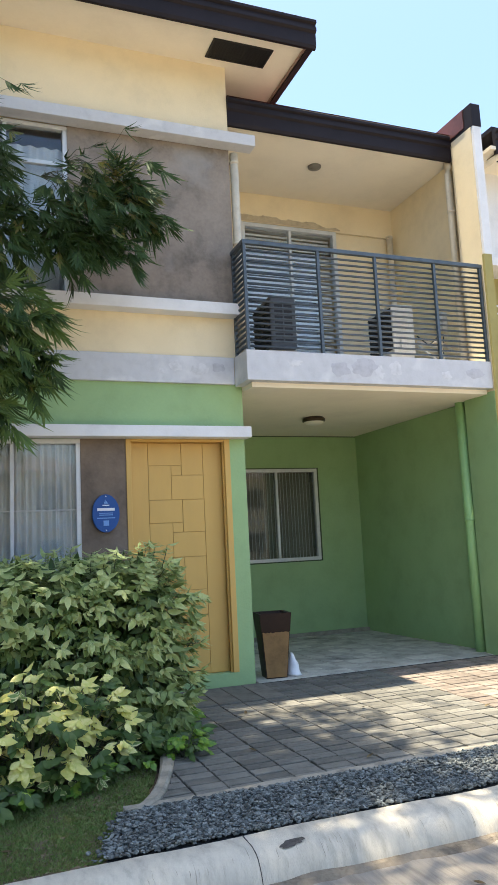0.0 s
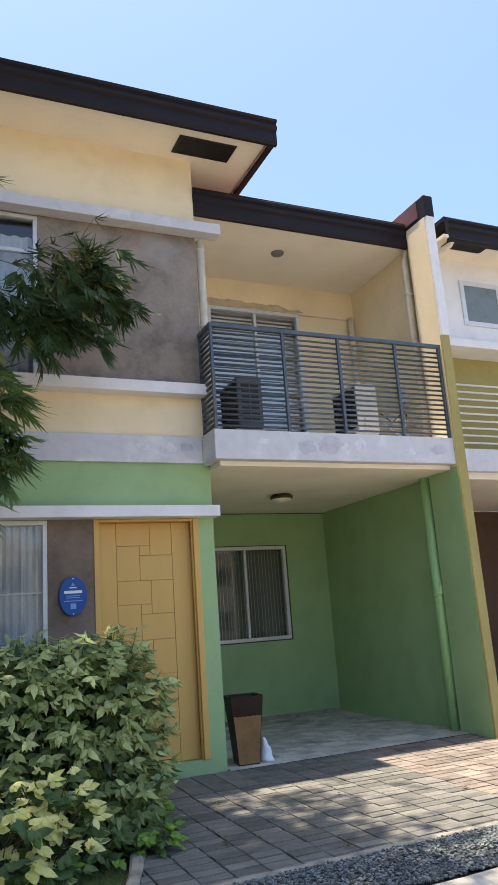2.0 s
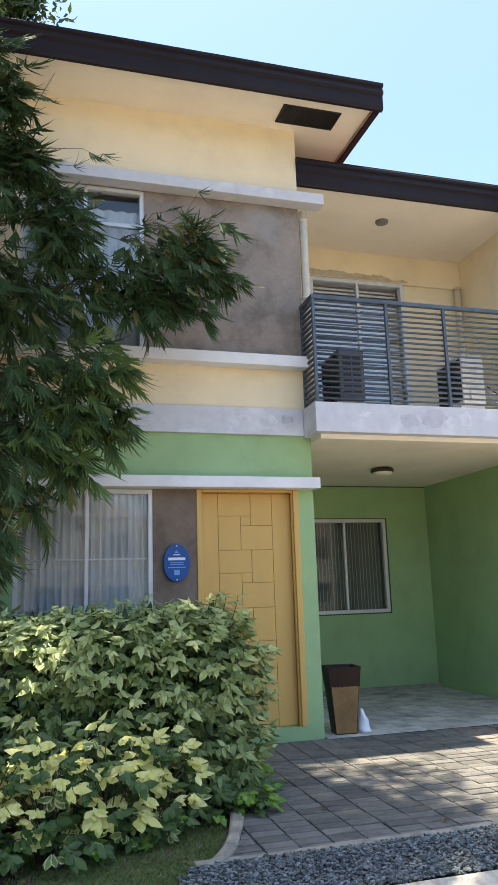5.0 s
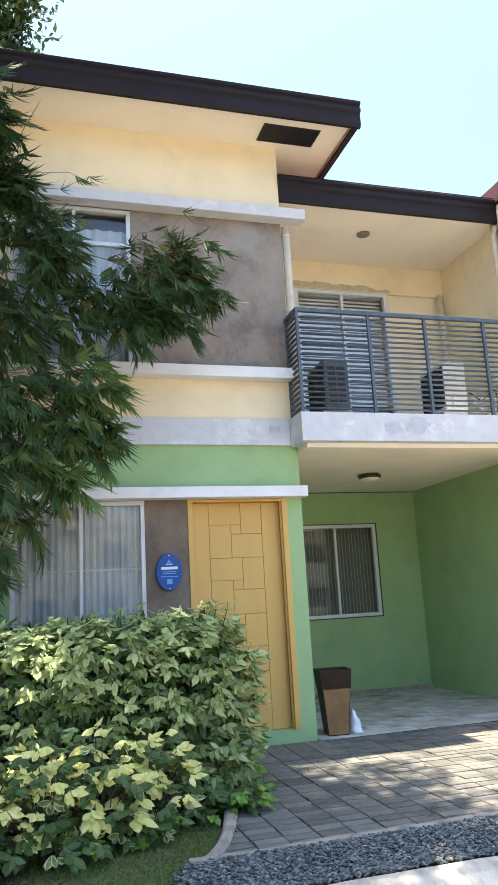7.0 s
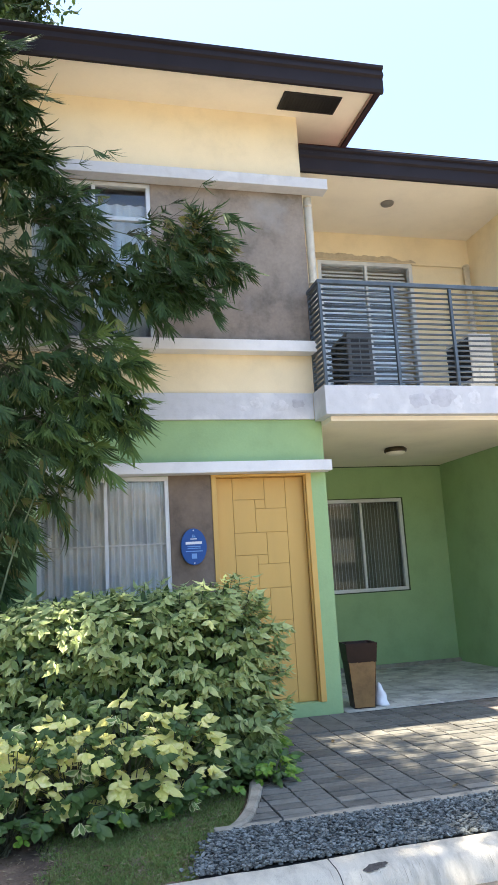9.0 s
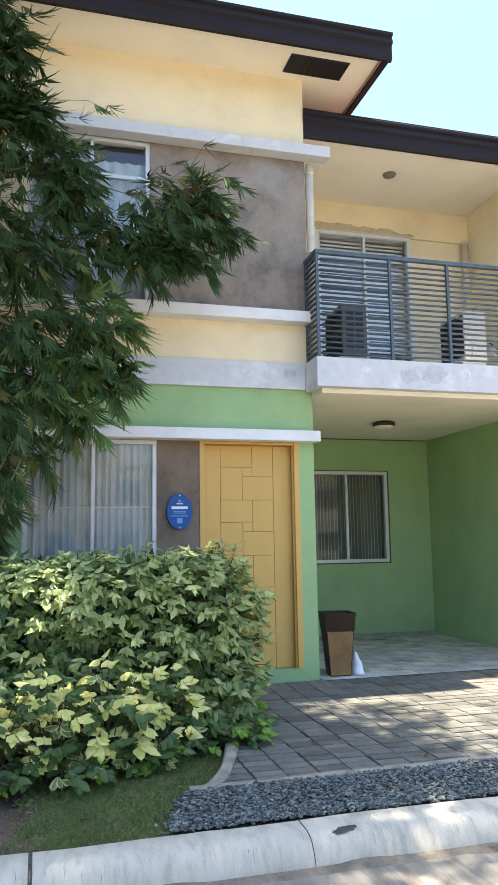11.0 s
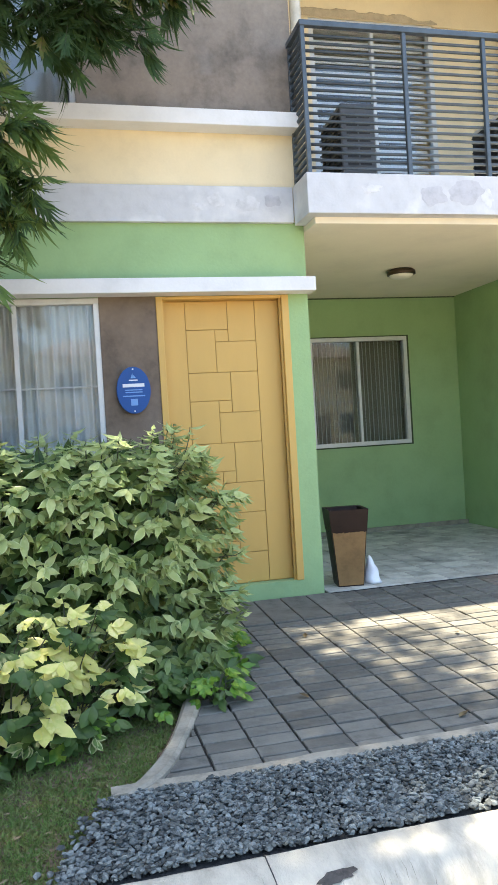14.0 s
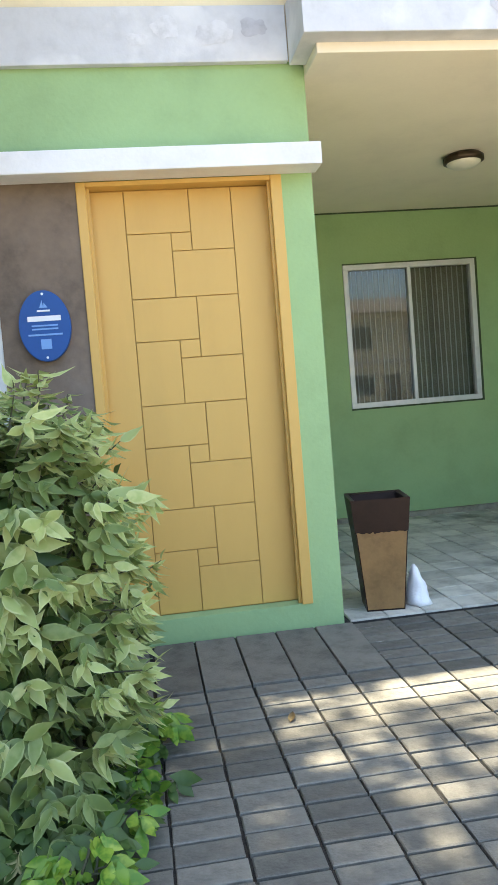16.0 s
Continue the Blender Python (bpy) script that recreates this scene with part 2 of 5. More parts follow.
SIGNW = mat("sign_white", (0.75, 0.78, 0.82), 0.5, var=0.03)
SIGNL = mat("sign_pale_blue", (0.16, 0.33, 0.66), 0.5, var=0.03)
BLIND = mat("curtain_cloth", (0.86, 0.86, 0.85), 0.85, var=0.05, scale=4, bump=0.05)
BLINDD = mat("blind_slats", (0.36, 0.34, 0.28), 0.8, var=0.08, scale=4, bump=0.05)
INNER = mat("room_painted_dim", (0.12, 0.11, 0.10), 0.9, var=0.1)
SHEER = mat("sheer_grey_cloth", (0.60, 0.62, 0.62), 0.85, var=0.08, scale=4, bump=0.05)
GLASS = glassmat("window_glass", (0.98, 0.99, 0.99))
GLASSD = glassmat("tinted_glass", (0.78, 0.80, 0.78))
LAMPG = mat("frosted_lamp_glass", (0.78, 0.74, 0.64), 0.35, var=0.03)
BRONZE = mat("bronze_fitting", (0.06, 0.04, 0.025), 0.4, 0.6, var=0.1)


# ---- mesh helpers ----
def obj(name, verts, faces, m, parent=None, smooth=False):
    me = bpy.data.meshes.new(name)
    me.from_pydata([tuple(v) for v in verts], [], faces)
    for mm in (m if isinstance(m, (list, tuple)) else [m]):
        me.materials.append(mm)
    if smooth:
        me.polygons.foreach_set("use_smooth", [True] * len(me.polygons))
    me.update()
    ob = new(name, me)
    if parent:
        ob.parent = parent
    return ob


def part(name, bm, m, parent=None, label="", smooth=False):
    """One bmesh as one mesh object under a thing."""
    me = bpy.data.meshes.new(name)
    bmesh.ops.recalc_face_normals(bm, faces=bm.faces)
    bm.to_mesh(me)
    bm.free()
    me.materials.append(m)
    if smooth:
        me.polygons.foreach_set("use_smooth", [True] * len(me.polygons))
    ob = new(name, me)
    if parent:
        ob.parent = parent
    return tagged(ob, label) if label else ob


def empty(name, loc, label, category, group="", kind=""):
    ob = new(name)
    ob.empty_display_size = 0.1
    ob.location = loc
    return tagged(ob, label, category, group, kind)


def add_box(bm, x0, x1, y0, y1, z0, z1, bevel=0.0):
    vs = [bm.verts.new(p) for p in ((x0, y0, z0), (x1, y0, z0), (x1, y1, z0), (x0, y1, z0), (x0, y0, z1), (x1, y0, z1), (x1, y1, z1), (x0, y1, z1))]
    fs = [bm.faces.new([vs[i] for i in f]) for f in ((3, 2, 1, 0), (4, 5, 6, 7), (0, 1, 5, 4), (1, 2, 6, 5), (2, 3, 7, 6), (3, 0, 4, 7))]
    if bevel:
        es = {e for f in fs for e in f.edges}
        bmesh.ops.bevel(bm, geom=list(es), offset=bevel, segments=2, affect="EDGES", profile=0.6)


def boxes(name, specs, m, parent=None, bevel=0.0, label="", at=None):
    """One mesh from boxes (x0, x1, y0, y1, z0, z1)."""
    bm = bmesh.new()
    for s in specs:
        add_box(bm, *s, bevel=bevel)
    if at:
        bmesh.ops.translate(bm, verts=bm.verts, vec=tuple(-c for c in at))
    return part(name, bm, m, parent, label)


def profile(name, pts, x0, x1, m, parent=None, label="", n=1, jitter=0.0):
    """A profile in y, z drawn out along x, closed at both ends."""
    verts, faces, k = [], [], len(pts)
    for i in range(n + 1):
        x = x0 + (x1 - x0) * i / n
        for y, z in pts:
            d = jitter * (noise.noise(Vector((x * 2.1, y * 9, z * 9))) + 0.5 * noise.noise(Vector((x * 9, y * 19, z * 9))))
            verts.append((x, y + d, z + d))
    for i in range(n):
        for j in range(k):
            a, b = i * k + j, i * k + (j + 1) % k
            faces.append((a, b, b + k, a + k))
    faces += [tuple(range(k))[::-1], tuple(range(n * k, n * k + k))]
    ob = obj(name, verts, faces, m, parent)
    bm = bmesh.new()
    bm.from_mesh(ob.data)
    bmesh.ops.recalc_face_normals(bm, faces=bm.faces)
    bm.to_mesh(ob.data)
    bm.free()
    return tagged(ob, label) if label else ob


def tube_data(pts, radii, sides=8):
    verts, faces = [], []
    for i, p in enumerate(pts):
        p = Vector(p)
        d = (Vector(pts[min(i + 1, len(pts) - 1)]) - Vector(pts[max(i - 1, 0)])).normalized()
        u = d.orthogonal().normalized() if abs(d.z) > 0.99 else d.cross(Vector((0, 0, 1))).normalized()
        v = d.cross(u)
        for s in range(sides):
            a = 2 * math.pi * s / sides
            verts.append(p + (u * math.cos(a) + v * math.sin(a)) * radii[i])
    for i in range(len(pts) - 1):
        for s in range(sides):
            a, b = i * sides + s, i * sides + (s + 1) % sides
            faces.append((a, b, b + sides, a + sides))
    faces += [tuple(range(sides))[::-1], tuple(range((len(pts) - 1) * sides, len(pts) * sides))]
    return verts, faces


def tube(name, pts, r, m, parent=None, sides=12, label=""):
    radii = r if isinstance(r, (list, tuple)) else [r] * len(pts)
    ob = obj(name, *tube_data(pts, radii, sides), m, parent, smooth=True)
    return tagged(ob, label) if label else ob


def S(ob, label, category):
    return tagged(ob, label, category, kind="structure")


# ---- ground ----
def slope(y):
    return -0.0315 * (7.3 - y) if y < 7.3 else 0.0


ROADZ = -0.25
S(obj("ground", [(-600, -600, -0.3), (600, -600, -0.3), (600, 900, -0.3), (-600, 900, -0.3)], [(0, 1, 2, 3)], EARTH), "flat dry earth reaching to the horizon", "ground")
S(boxes("road", [(-60, 60, -4.5, 4.0, -0.32, ROADZ)], ROAD), "worn grey-brown concrete road in patchy sun", "road")
S(profile("kerb", [(4.0, -0.30), (4.0, ROADZ + 0.01), (4.012, -0.2), (4.03, -0.165), (4.052, -0.138), (4.08, -0.12), (4.12, -0.109), (4.245, -0.102), (4.27, -0.118), (4.27, -0.30)], -8, 14, KERBM, n=200, jitter=0.007), "chipped whitewashed concrete kerb along the road", "kerb")
bpy.data.objects["kerb"].data.polygons.foreach_set("use_smooth", [True] * len(bpy.data.objects["kerb"].data.polygons))
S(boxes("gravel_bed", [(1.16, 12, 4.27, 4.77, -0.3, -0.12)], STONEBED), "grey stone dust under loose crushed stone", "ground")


def curve_x(y):
    """The curved edge between the lawn and the paving."""
    t = min(max((y - 4.75) / 1.55, 0), 1)
    return 1.40 + 0.58 * t ** 0.55


bv, bf = [], []
for i in range(27):
    y = 4.80 + 2.5 * i / 26
    for x, z in ((curve_x(y), slope(y) - 0.012), (9.5, slope(y) - 0.012), (9.5, -0.3), (curve_x(y), -0.3)):
        bv.append((x, y, z))
for i in range(26):
    for j in range(4):
        a, b = i * 4 + j, i * 4 + (j + 1) % 4
        bf.append((a, b, b + 4, a + 4))
bf += [(0, 1, 2, 3), (104, 105, 106, 107)]
S(obj("paving_bed", bv, bf, BED), "dark sand bed under the paving blocks", "paving")
S(boxes("carport_bed", [(3.1, 9.5, 7.3, 10.06, -0.3, -0.008)], BED), "dark sand bed under the carport tiles", "paving")

ev, ef = [], []
N = 40
for i in range(N + 1):
    y = 4.735 + 2.2 * i / N
    x, z = curve_x(y), slope(y)
    w = 0.042 + 0.01 * noise.noise(Vector((y * 3, 0, 0)))
    for dx, dz in ((-w, -0.2), (-w, 0.012), (-w * 0.6, 0.024), (w * 0.6, 0.024), (w, 0.012), (w, -0.2)):
        ev.append((x + dx, y, z + dz + 0.004 * noise.noise(Vector((x * 7, y * 7, dx * 30)))))
for i in range(N):
    for j in range(5):
        a = i * 6 + j
        ef.append((a, a + 1, a + 7, a + 6))
ef.append((0, 1, 2, 3, 4, 5))
S(obj("lawn_edging", ev, ef, EDGE), "curved rough concrete edging beside the lawn", "edging")
S(profile("paving_edging", [(4.765, -0.3), (4.765, -0.08), (4.775, -0.069), (4.822, -0.066), (4.833, -0.3)], 1.37, 9.5, EDGE, n=90, jitter=0.008), "low concrete edging between paving and stones", "edging")

lv, lf = [], []
nx, ny = 90, 60
for j in range(ny + 1):
    y = 4.262 + (7.3 - 4.262) * j / ny
    xr = 1.42 + (curve_x(y) - 1.42 if y > 4.75 else -0.25 * (4.75 - y) / 0.5)
    for i in range(nx + 1):
        x = xr - 9.5 * (1 - i / nx) ** 1.7
        lv.append((x, y, -0.088 + slope(y) * 0.25 + 0.014 * noise.noise(Vector((x * 1.6, y * 1.6, 0))) + 0.012 * noise.noise(Vector((x * 9, y * 9, 3)))))
for j in range(ny):
    for i in range(nx):
        a = j * (nx + 1) + i
        lf.append((a, a + 1, a + nx + 2, a + nx + 1))
S(obj("lawn_ground", lv, lf, SOIL, smooth=True), "bare brown soil with thin patchy grass", "ground")

# ---- house shell ----
F = 7.3
S(boxes("wall_front_lower", [(-4, 0.38, F, F + 0.15, -0.25, 2.25), (0.38, 1.56, F, F + 0.15, -0.25, 0.9), (2.945, 3.1, F, F + 0.15, -0.25, 2.25),
                             (1.96, 2.945, F, F + 0.15, -0.25, 0.118), (-4, 3.1, F, F + 0.15, 2.25, 2.78)], GREEN), "pale green painted ground floor wall", "wall")
S(boxes("wall_front_panel", [(1.56, 1.96, F + 0.004, F + 0.15, -0.25, 2.25)], RENDER_BROWN), "bare brown-grey cement panel beside the door", "wall")
S(boxes("wall_front_cream", [(-4, 3.08, F, F + 0.15, 2.78, 3.53), (-4, 3.08, F, F + 0.15, 5.2, 6.35)], CREAM), "cream painted upper wall", "wall")
S(boxes("wall_front_render", [(1.49, 3.08, F + 0.004, F + 0.15, 3.53, 5.2)], RENDER), "stained bare cement panel on the upper floor", "wall")
S(boxes("wall_front_upper_side", [(-4, 0.36, F, F + 0.15, 3.53, 5.2)], CREAM), "cream painted wall beside the upper window", "wall")
S(boxes("wall_side_lower", [(2.95, 3.1, F + 0.15, 10.06, -0.25, 2.75)], GREEN), "green painted side wall of the carport", "wall")
S(boxes("wall_side_upper", [(2.93, 3.08, F + 0.15, 11.1, 2.75, 6.35)], CREAM), "cream painted side wall of the balcony", "wall")
S(boxes("wall_carport_back", [(3.1, 4.0, 10.06, 10.2, -0.1, 2.75), (5.21, 5.86, 10.06, 10.2, -0.1, 2.75), (4.0, 5.21, 10.06, 10.2, -0.1, 1.0), (4.0, 5.21, 10.06, 10.2, 2.25, 2.75)], GREEN), "green painted back wall of the carport", "wall")
S(boxes("wall_party_lower", [(5.86, 6.0, 7.42, 12.0, -0.25, 2.75), (5.765, 5.86, 6.92, 7.42, -0.25, 2.72)], GREEN), "green painted party wall of the carport", "wall")
S(boxes("wall_party_upper", [(5.86, 6.0, 7.28, 12.0, 2.75, 5.66), (5.775, 5.86, 6.92, 7.28, 2.72, 5.66)], CREAM), "cream painted party wall beside the balcony", "wall")
S(boxes("wall_party_front_lower", [(5.77, 5.875, 6.885, 6.92, -0.25, 4.2)], OLIVE, bevel=0.006), "olive painted front edge of the party wall", "wall")
S(boxes("wall_party_front_upper", [(5.78, 5.885, 6.885, 6.92, 4.2, 5.66)], WHITE, bevel=0.006), "white painted front edge of the party wall", "wall")
S(boxes("wall_balcony_back", [(3.08, 3.74, 8.72, 8.86, 3.03, 5.55), (3.74, 5.03, 8.72, 8.86, 5.13, 5.55), (5.03, 5.86, 8.76, 8.86, 3.03, 5.12), (5.03, 5.86, 8.72, 8.86, 5.12, 5.55)], CREAM), "cream painted back wall of the balcony", "wall")
S(boxes("wall_house_far", [(-4, 6.0, 13.0, 13.15, -0.25, 6.2), (-4.15, -4, F, 13.15, -0.25, 6.35)], CREAM), "plain cream outer wall", "wall")
S(boxes("floor_upper", [(-4, 2.93, F + 0.15, 13, 2.5, 2.75), (3.08, 6.0, 8.86, 13, 2.76, 2.9)], CREAM_LIGHT), "plain concrete floor of the upper rooms", "floor")
# Room surfaces are coloured dark so the interiors look unlit.
S(boxes("floor_room", [(-4, 2.95, F + 0.15, 13, -0.2, 0.1), (2.95, 6, 10.2, 13, -0.2, 0.1)], INNER), "floor of the ground floor rooms, coloured dark to look unlit", "floor")
S(boxes("wall_room_back", [(-4, 2.95, 9.9, 10.0, 0.1, 2.5), (-4, 2.93, 9.9, 10.0, 2.75, 6.1), (3.1, 6.0, 11.9, 12.0, 0.1, 2.75), (3.08, 6.0, 11.0, 11.1, 2.9, 5.9)], INNER), "inner wall of the rooms, coloured dark to look unlit", "wall")

# ledges and bands
S(boxes("ledge_lower", [(-4, 3.12, 7.145, F, 2.247, 2.35)], WHITE, bevel=0.006), "white concrete ledge over the door", "ledge")
S(boxes("ledge_middle", [(-4, 3.055, 7.14, F, 3.422, 3.532)], WHITE, bevel=0.006), "white concrete window sill ledge", "ledge")
S(boxes("ledge_upper", [(-4, 3.31, 7.145, F, 5.172, 5.288)], GREY, bevel=0.006), "grey concrete ledge over the upper window", "ledge")
S(boxes("band_grey", [(-4, 3.018, 7.26, F, 2.77, 3.03)], GREY, bevel=0.004), "grey painted band between the floors", "band")

PATCHW = mat("white_primer", (0.63, 0.63, 0.65), 0.85, var=0.08, scale=14, fine=60, bump=0.1)
PATCHG = mat("grey_filler", (0.485, 0.485, 0.52), 0.85, var=0.08, scale=14, fine=60, bump=0.1)


def paint_patch(parent, x, y, z, rx, rz, m, k):
    """A ragged patch of filler or primer, a little proud of the wall."""
    n = 28
    pts = []
    for i in range(n):
        a = 2 * math.pi * i / n
        w = 1 + 0.5 * noise.noise(Vector((math.cos(a) * 1.5, math.sin(a) * 1.5, k * 3.7))) + 0.2 * noise.noise(Vector((math.cos(a) * 5, math.sin(a) * 5, k * 1.3)))
        pts.append((x + rx * w * math.cos(a), z + rz * w * math.sin(a)))
    v = [(px, y, pz) for px, pz in pts] + [(x + (px - x) * 0.8, y - 0.001, z + (pz - z) * 0.8) for px, pz in pts]
    f = [tuple(range(n, 2 * n))] + [(i, (i + 1) % n, n + (i + 1) % n, n + i) for i in range(n)]
    return obj("paint_patch", v, f, m, parent, smooth=True)


band = bpy.data.objects["band_grey"]
for k, (x, z, rx, rz, m) in enumerate(((2.45, 2.93, 0.07, 0.045, PATCHW), (2.66, 2.90, 0.09, 0.06, PATCHW), (2.86, 2.93, 0.06, 0.05, PATCHG), (2.3, 2.88, 0.05, 0.03, PATCHW))):
    paint_patch(band, x, 7.258, z, rx, rz, m, k)
# balcony slab and carport ceiling
S(boxes("balcony_slab", [(3.02, 5.77, 6.93, 7.26, 2.745, 3.03), (3.11, 5.77, 7.26, 8.72, 2.8, 3.03)], GREY, bevel=0.006), "grey painted balcony slab with patched paint", "balcony")
slab = bpy.data.objects["balcony_slab"]
for k, (x, z, rx, rz, m) in enumerate(((3.98, 2.88, 0.10, 0.075, PATCHG), (4.24, 2.90, 0.14, 0.085, PATCHG), (4.42, 2.87, 0.05, 0.07, PATCHW), (4.60, 2.90, 0.07, 0.075, PATCHW), (5.55, 2.89, 0.10, 0.05, PATCHG), (3.5, 2.92, 0.08, 0.04, PATCHW), (5.2, 2.86, 0.06, 0.04, PATCHW))):
    paint_patch(slab, x, 6.928, z, rx, rz, m, k + 10)
S(boxes("ceiling_carport", [(3.1, 5.765, 7.03, 7.2, 2.70, 2.80), (3.1, 5.86, 7.2, 10.06, 2.705, 2.80)], CREAM_LIGHT, bevel=0.004), "cream painted carport ceiling with a stepped lip", "ceiling")
S(boxes("ceiling_balcony", [(3.08, 5.86, 7.34, 11.1, 5.50, 5.56)], CREAM_LIGHT), "cream painted balcony ceiling", "ceiling")

# roofs
S(boxes("ceiling_eave", [(-4.5, 3.74, 6.70, 7.3, 6.07, 6.12), (3.08, 3.74, 7.3, 12, 6.07, 6.12), (-4.2, 3.08, 7.3, 13, 6.30, 6.36)], CREAM_LIGHT), "cream painted eave soffit", "ceiling")
FP = [(6.70, 6.0), (6.668, 6.0), (6.655, 6.03), (6.655, 6.15), (6.63, 6.17), (6.63, 6.205), (6.645, 6.215), (6.645, 6.235), (6.62, 6.25), (6.62, 6.277), (6.63, 6.287), (6.70, 6.287)]
S(profile("fascia_main", FP, -4.6, 3.80, FASCIA), "dark brown metal gutter fascia of the main roof", "fascia")
S(boxes("fascia_main_side", [(3.74, 3.80, 6.70, 12.3, 6.03, 6.287)], FASCIA), "dark brown side fascia of the main roof", "fascia")
S(boxes("trim_soffit_side", [(3.722, 3.74, 6.72, 12.0, 6.05, 6.07)], SOFFIT_TRIM), "thin reddish soffit trim", "trim")
S(obj("roof_main", [(-4.6, 6.66, 6.28), (3.78, 6.66, 6.28), (3.78, 12.5, 6.28), (-4.6, 12.5, 6.28), (-1.6, 9.5, 7.2), (0.9, 9.5, 7.2)],
      [(0, 1, 5, 4), (1, 2, 5), (2, 3, 4, 5), (3, 0, 4)], FASCIA), "dark low hipped metal roof", "roof")
S(profile("fascia_balcony", [(y + 0.64, z - 0.545) for y, z in FP], 3.082, 5.79, FASCIA), "dark brown metal gutter fascia over the balcony", "fascia")
S(obj("roof_balcony", [(3.08, 7.27, 5.755), (5.86, 7.27, 5.755), (5.86, 12.5, 6.25), (3.08, 12.5, 6.25)], [(0, 1, 2, 3)], RUST), "low reddish metal roof over the balcony", "roof")
S(boxes("parapet_cap", [(5.775, 5.90, 6.885, 10.5, 5.66, 5.925)], FASCIA, bevel=0.01), "dark metal capping on the party wall", "roof")
S(boxes("parapet_flashing", [(5.765, 5.775, 7.02, 10.5, 5.70, 5.915)], RUST), "reddish metal flashing on the party wall", "roof")
# Dark strips stand for the shade in the ceiling groove and window gap.
S(boxes("trim_carport_top", [(3.1, 5.86, 10.05, 10.06, 2.693, 2.705)], GAP_SHADE), "thin dark strip painted as the shaded groove under the carport ceiling", "trim")
S(boxes("trim_window_reveal", [(5.21, 5.232, 10.05, 10.06, 0.985, 2.262), (4.0, 5.21, 10.05, 10.06, 0.985, 1.0), (4.0, 5.21, 10.05, 10.06, 2.25, 2.262)], GAP_SHADE), "dark strips painted as the shaded gap round the carport window", "trim")
S(boxes("baseboard", [(3.1, 5.86, 10.0, 10.06, 0.0, 0.045)], EDGE), "grey cement skirting at the foot of the carport wall", "baseboard")


# ---- windows ----
def window(name, x0, x1, z0, z1, y, mulls, transoms, glass, label, fw=0.04, depth=0.07):
    """A framed window with its mullions and panes."""
    w = empty(name, (x0, y, z0), label, "window", kind="structure")
    W, H = x1 - x0, z1 - z0
    boxes("window_frame", [(0, W, 0, depth, 0, fw), (0, W, 0, depth, H - fw, H), (0, fw, 0, depth, fw, H - fw), (W - fw, W, 0, depth, fw, H - fw)], ALU, w, bevel=0.004)
    xs = [0 + fw] + [m - x0 for m in mulls] + [W - fw]
    zs = [fw] + [t - z0 for t in transoms] + [H - fw]
    for m in mulls:
        boxes("mullion", [(m - x0 - 0.016, m - x0 + 0.016, 0.01, depth - 0.01, fw, H - fw)], ALU, w, bevel=0.003)
    for t in transoms:
        boxes("transom", [(fw, W - fw, 0.012, depth - 0.012, t - z0 - 0.018, t - z0 + 0.018)], ALU, w)
    for i in range(len(xs) - 1):
        for j in range(len(zs) - 1):
            p = boxes("pane", [(xs[i], xs[i + 1], depth * 0.5 + 0.004 * i, depth * 0.5 + 0.004 * i + 0.003, zs[j], zs[j + 1])], glass, w)
            p.visible_shadow = False
    return w


def curtain(name, x0, x1, z0, z1, y, m, label, pitch=0.075, amp=0.022):
    """Hanging cloth in soft upright folds."""
    n = int((x1 - x0) / pitch * 8)
    verts, faces = [], []
    for i in range(n + 1):
        x = x0 + (x1 - x0) * i / n
        ph = x / pitch * 2 * math.pi + 1.3 * noise.noise(Vector((x * 4, y, 0)))
        d = amp * math.sin(ph) + amp * 0.5 * noise.noise(Vector((x * 9, y, 1)))
        for z in (z0, (z0 + z1) / 2, z1):
            verts.append((x, y + d * (1.0 if z < z1 else 0.7), z))
    for i in range(n):
        for j in range(2):
            a = i * 3 + j
            faces.append((a, a + 3, a + 4, a + 1))
    return tagged(obj(name, verts, faces, m, smooth=True), label, "curtain")


window("window_1", 0.38, 1.56, 0.9, 2.245, F + 0.01, [0.985], [], GLASS, "white aluminium sliding window behind the hedge")
curtain("curtain", 0.36, 1.6, 0.85, 2.25, F + 0.105, SHEER, "white sheer curtain hanging behind the lower window", 0.062, 0.02)
window("window_2", 0.36, 1.49, 3.535, 5.172, F + 0.01, [0.94], [4.8], GLASS, "white aluminium upper window with a top transom")
curtain("curtain", 0.3, 1.55, 3.5, 5.0, F + 0.14, SHEER, "white curtain hanging behind the upper window", 0.11, 0.02)
window("window_3", 4.0, 5.21, 1.0, 2.25, 10.045, [4.6], [], GLASSD, "white framed sliding window in the carport wall", 0.045, 0.08)
vb = empty("vertical_blind", (4.03, 10.24, 1.0), "beige vertical slat blind behind the carport window", "blind")
for i in range(24):
    if i == 0:
        vs = boxes("slat", [(-0.026, 0.026, -0.001, 0.001, 0, 1.22)], BLINDD, vb)
        # Pale strips stand for the light caught along the slat edges.
        vc = boxes("slat_edge", [(-0.0045, 0.0045, -0.002, 0.002, 0, 1.22)], BLIND, vb)
    else:
        vs, vc = new("slat", vs.data), new("slat_edge", vc.data)
        vs.parent = vc.parent = vb
    wob = 0.012 * noise.noise(Vector((i * 0.77, 3, 0)))
    vs.matrix_basis = pose(0.02 + 0.05 * i, 0, 0, 0, 0, 14)
    vc.matrix_basis = pose(0.02 + 0.05 * i + 0.022 + wob, -0.012, 0, 0.0, 0.4 * noise.noise(Vector((i * 1.3, 0, 0))), 0)
window("window_4", 3.74, 5.03, 3.035, 5.13, 8.73, [4.39], [], GLASS, "white aluminium sliding balcony door", 0.05, 0.08)
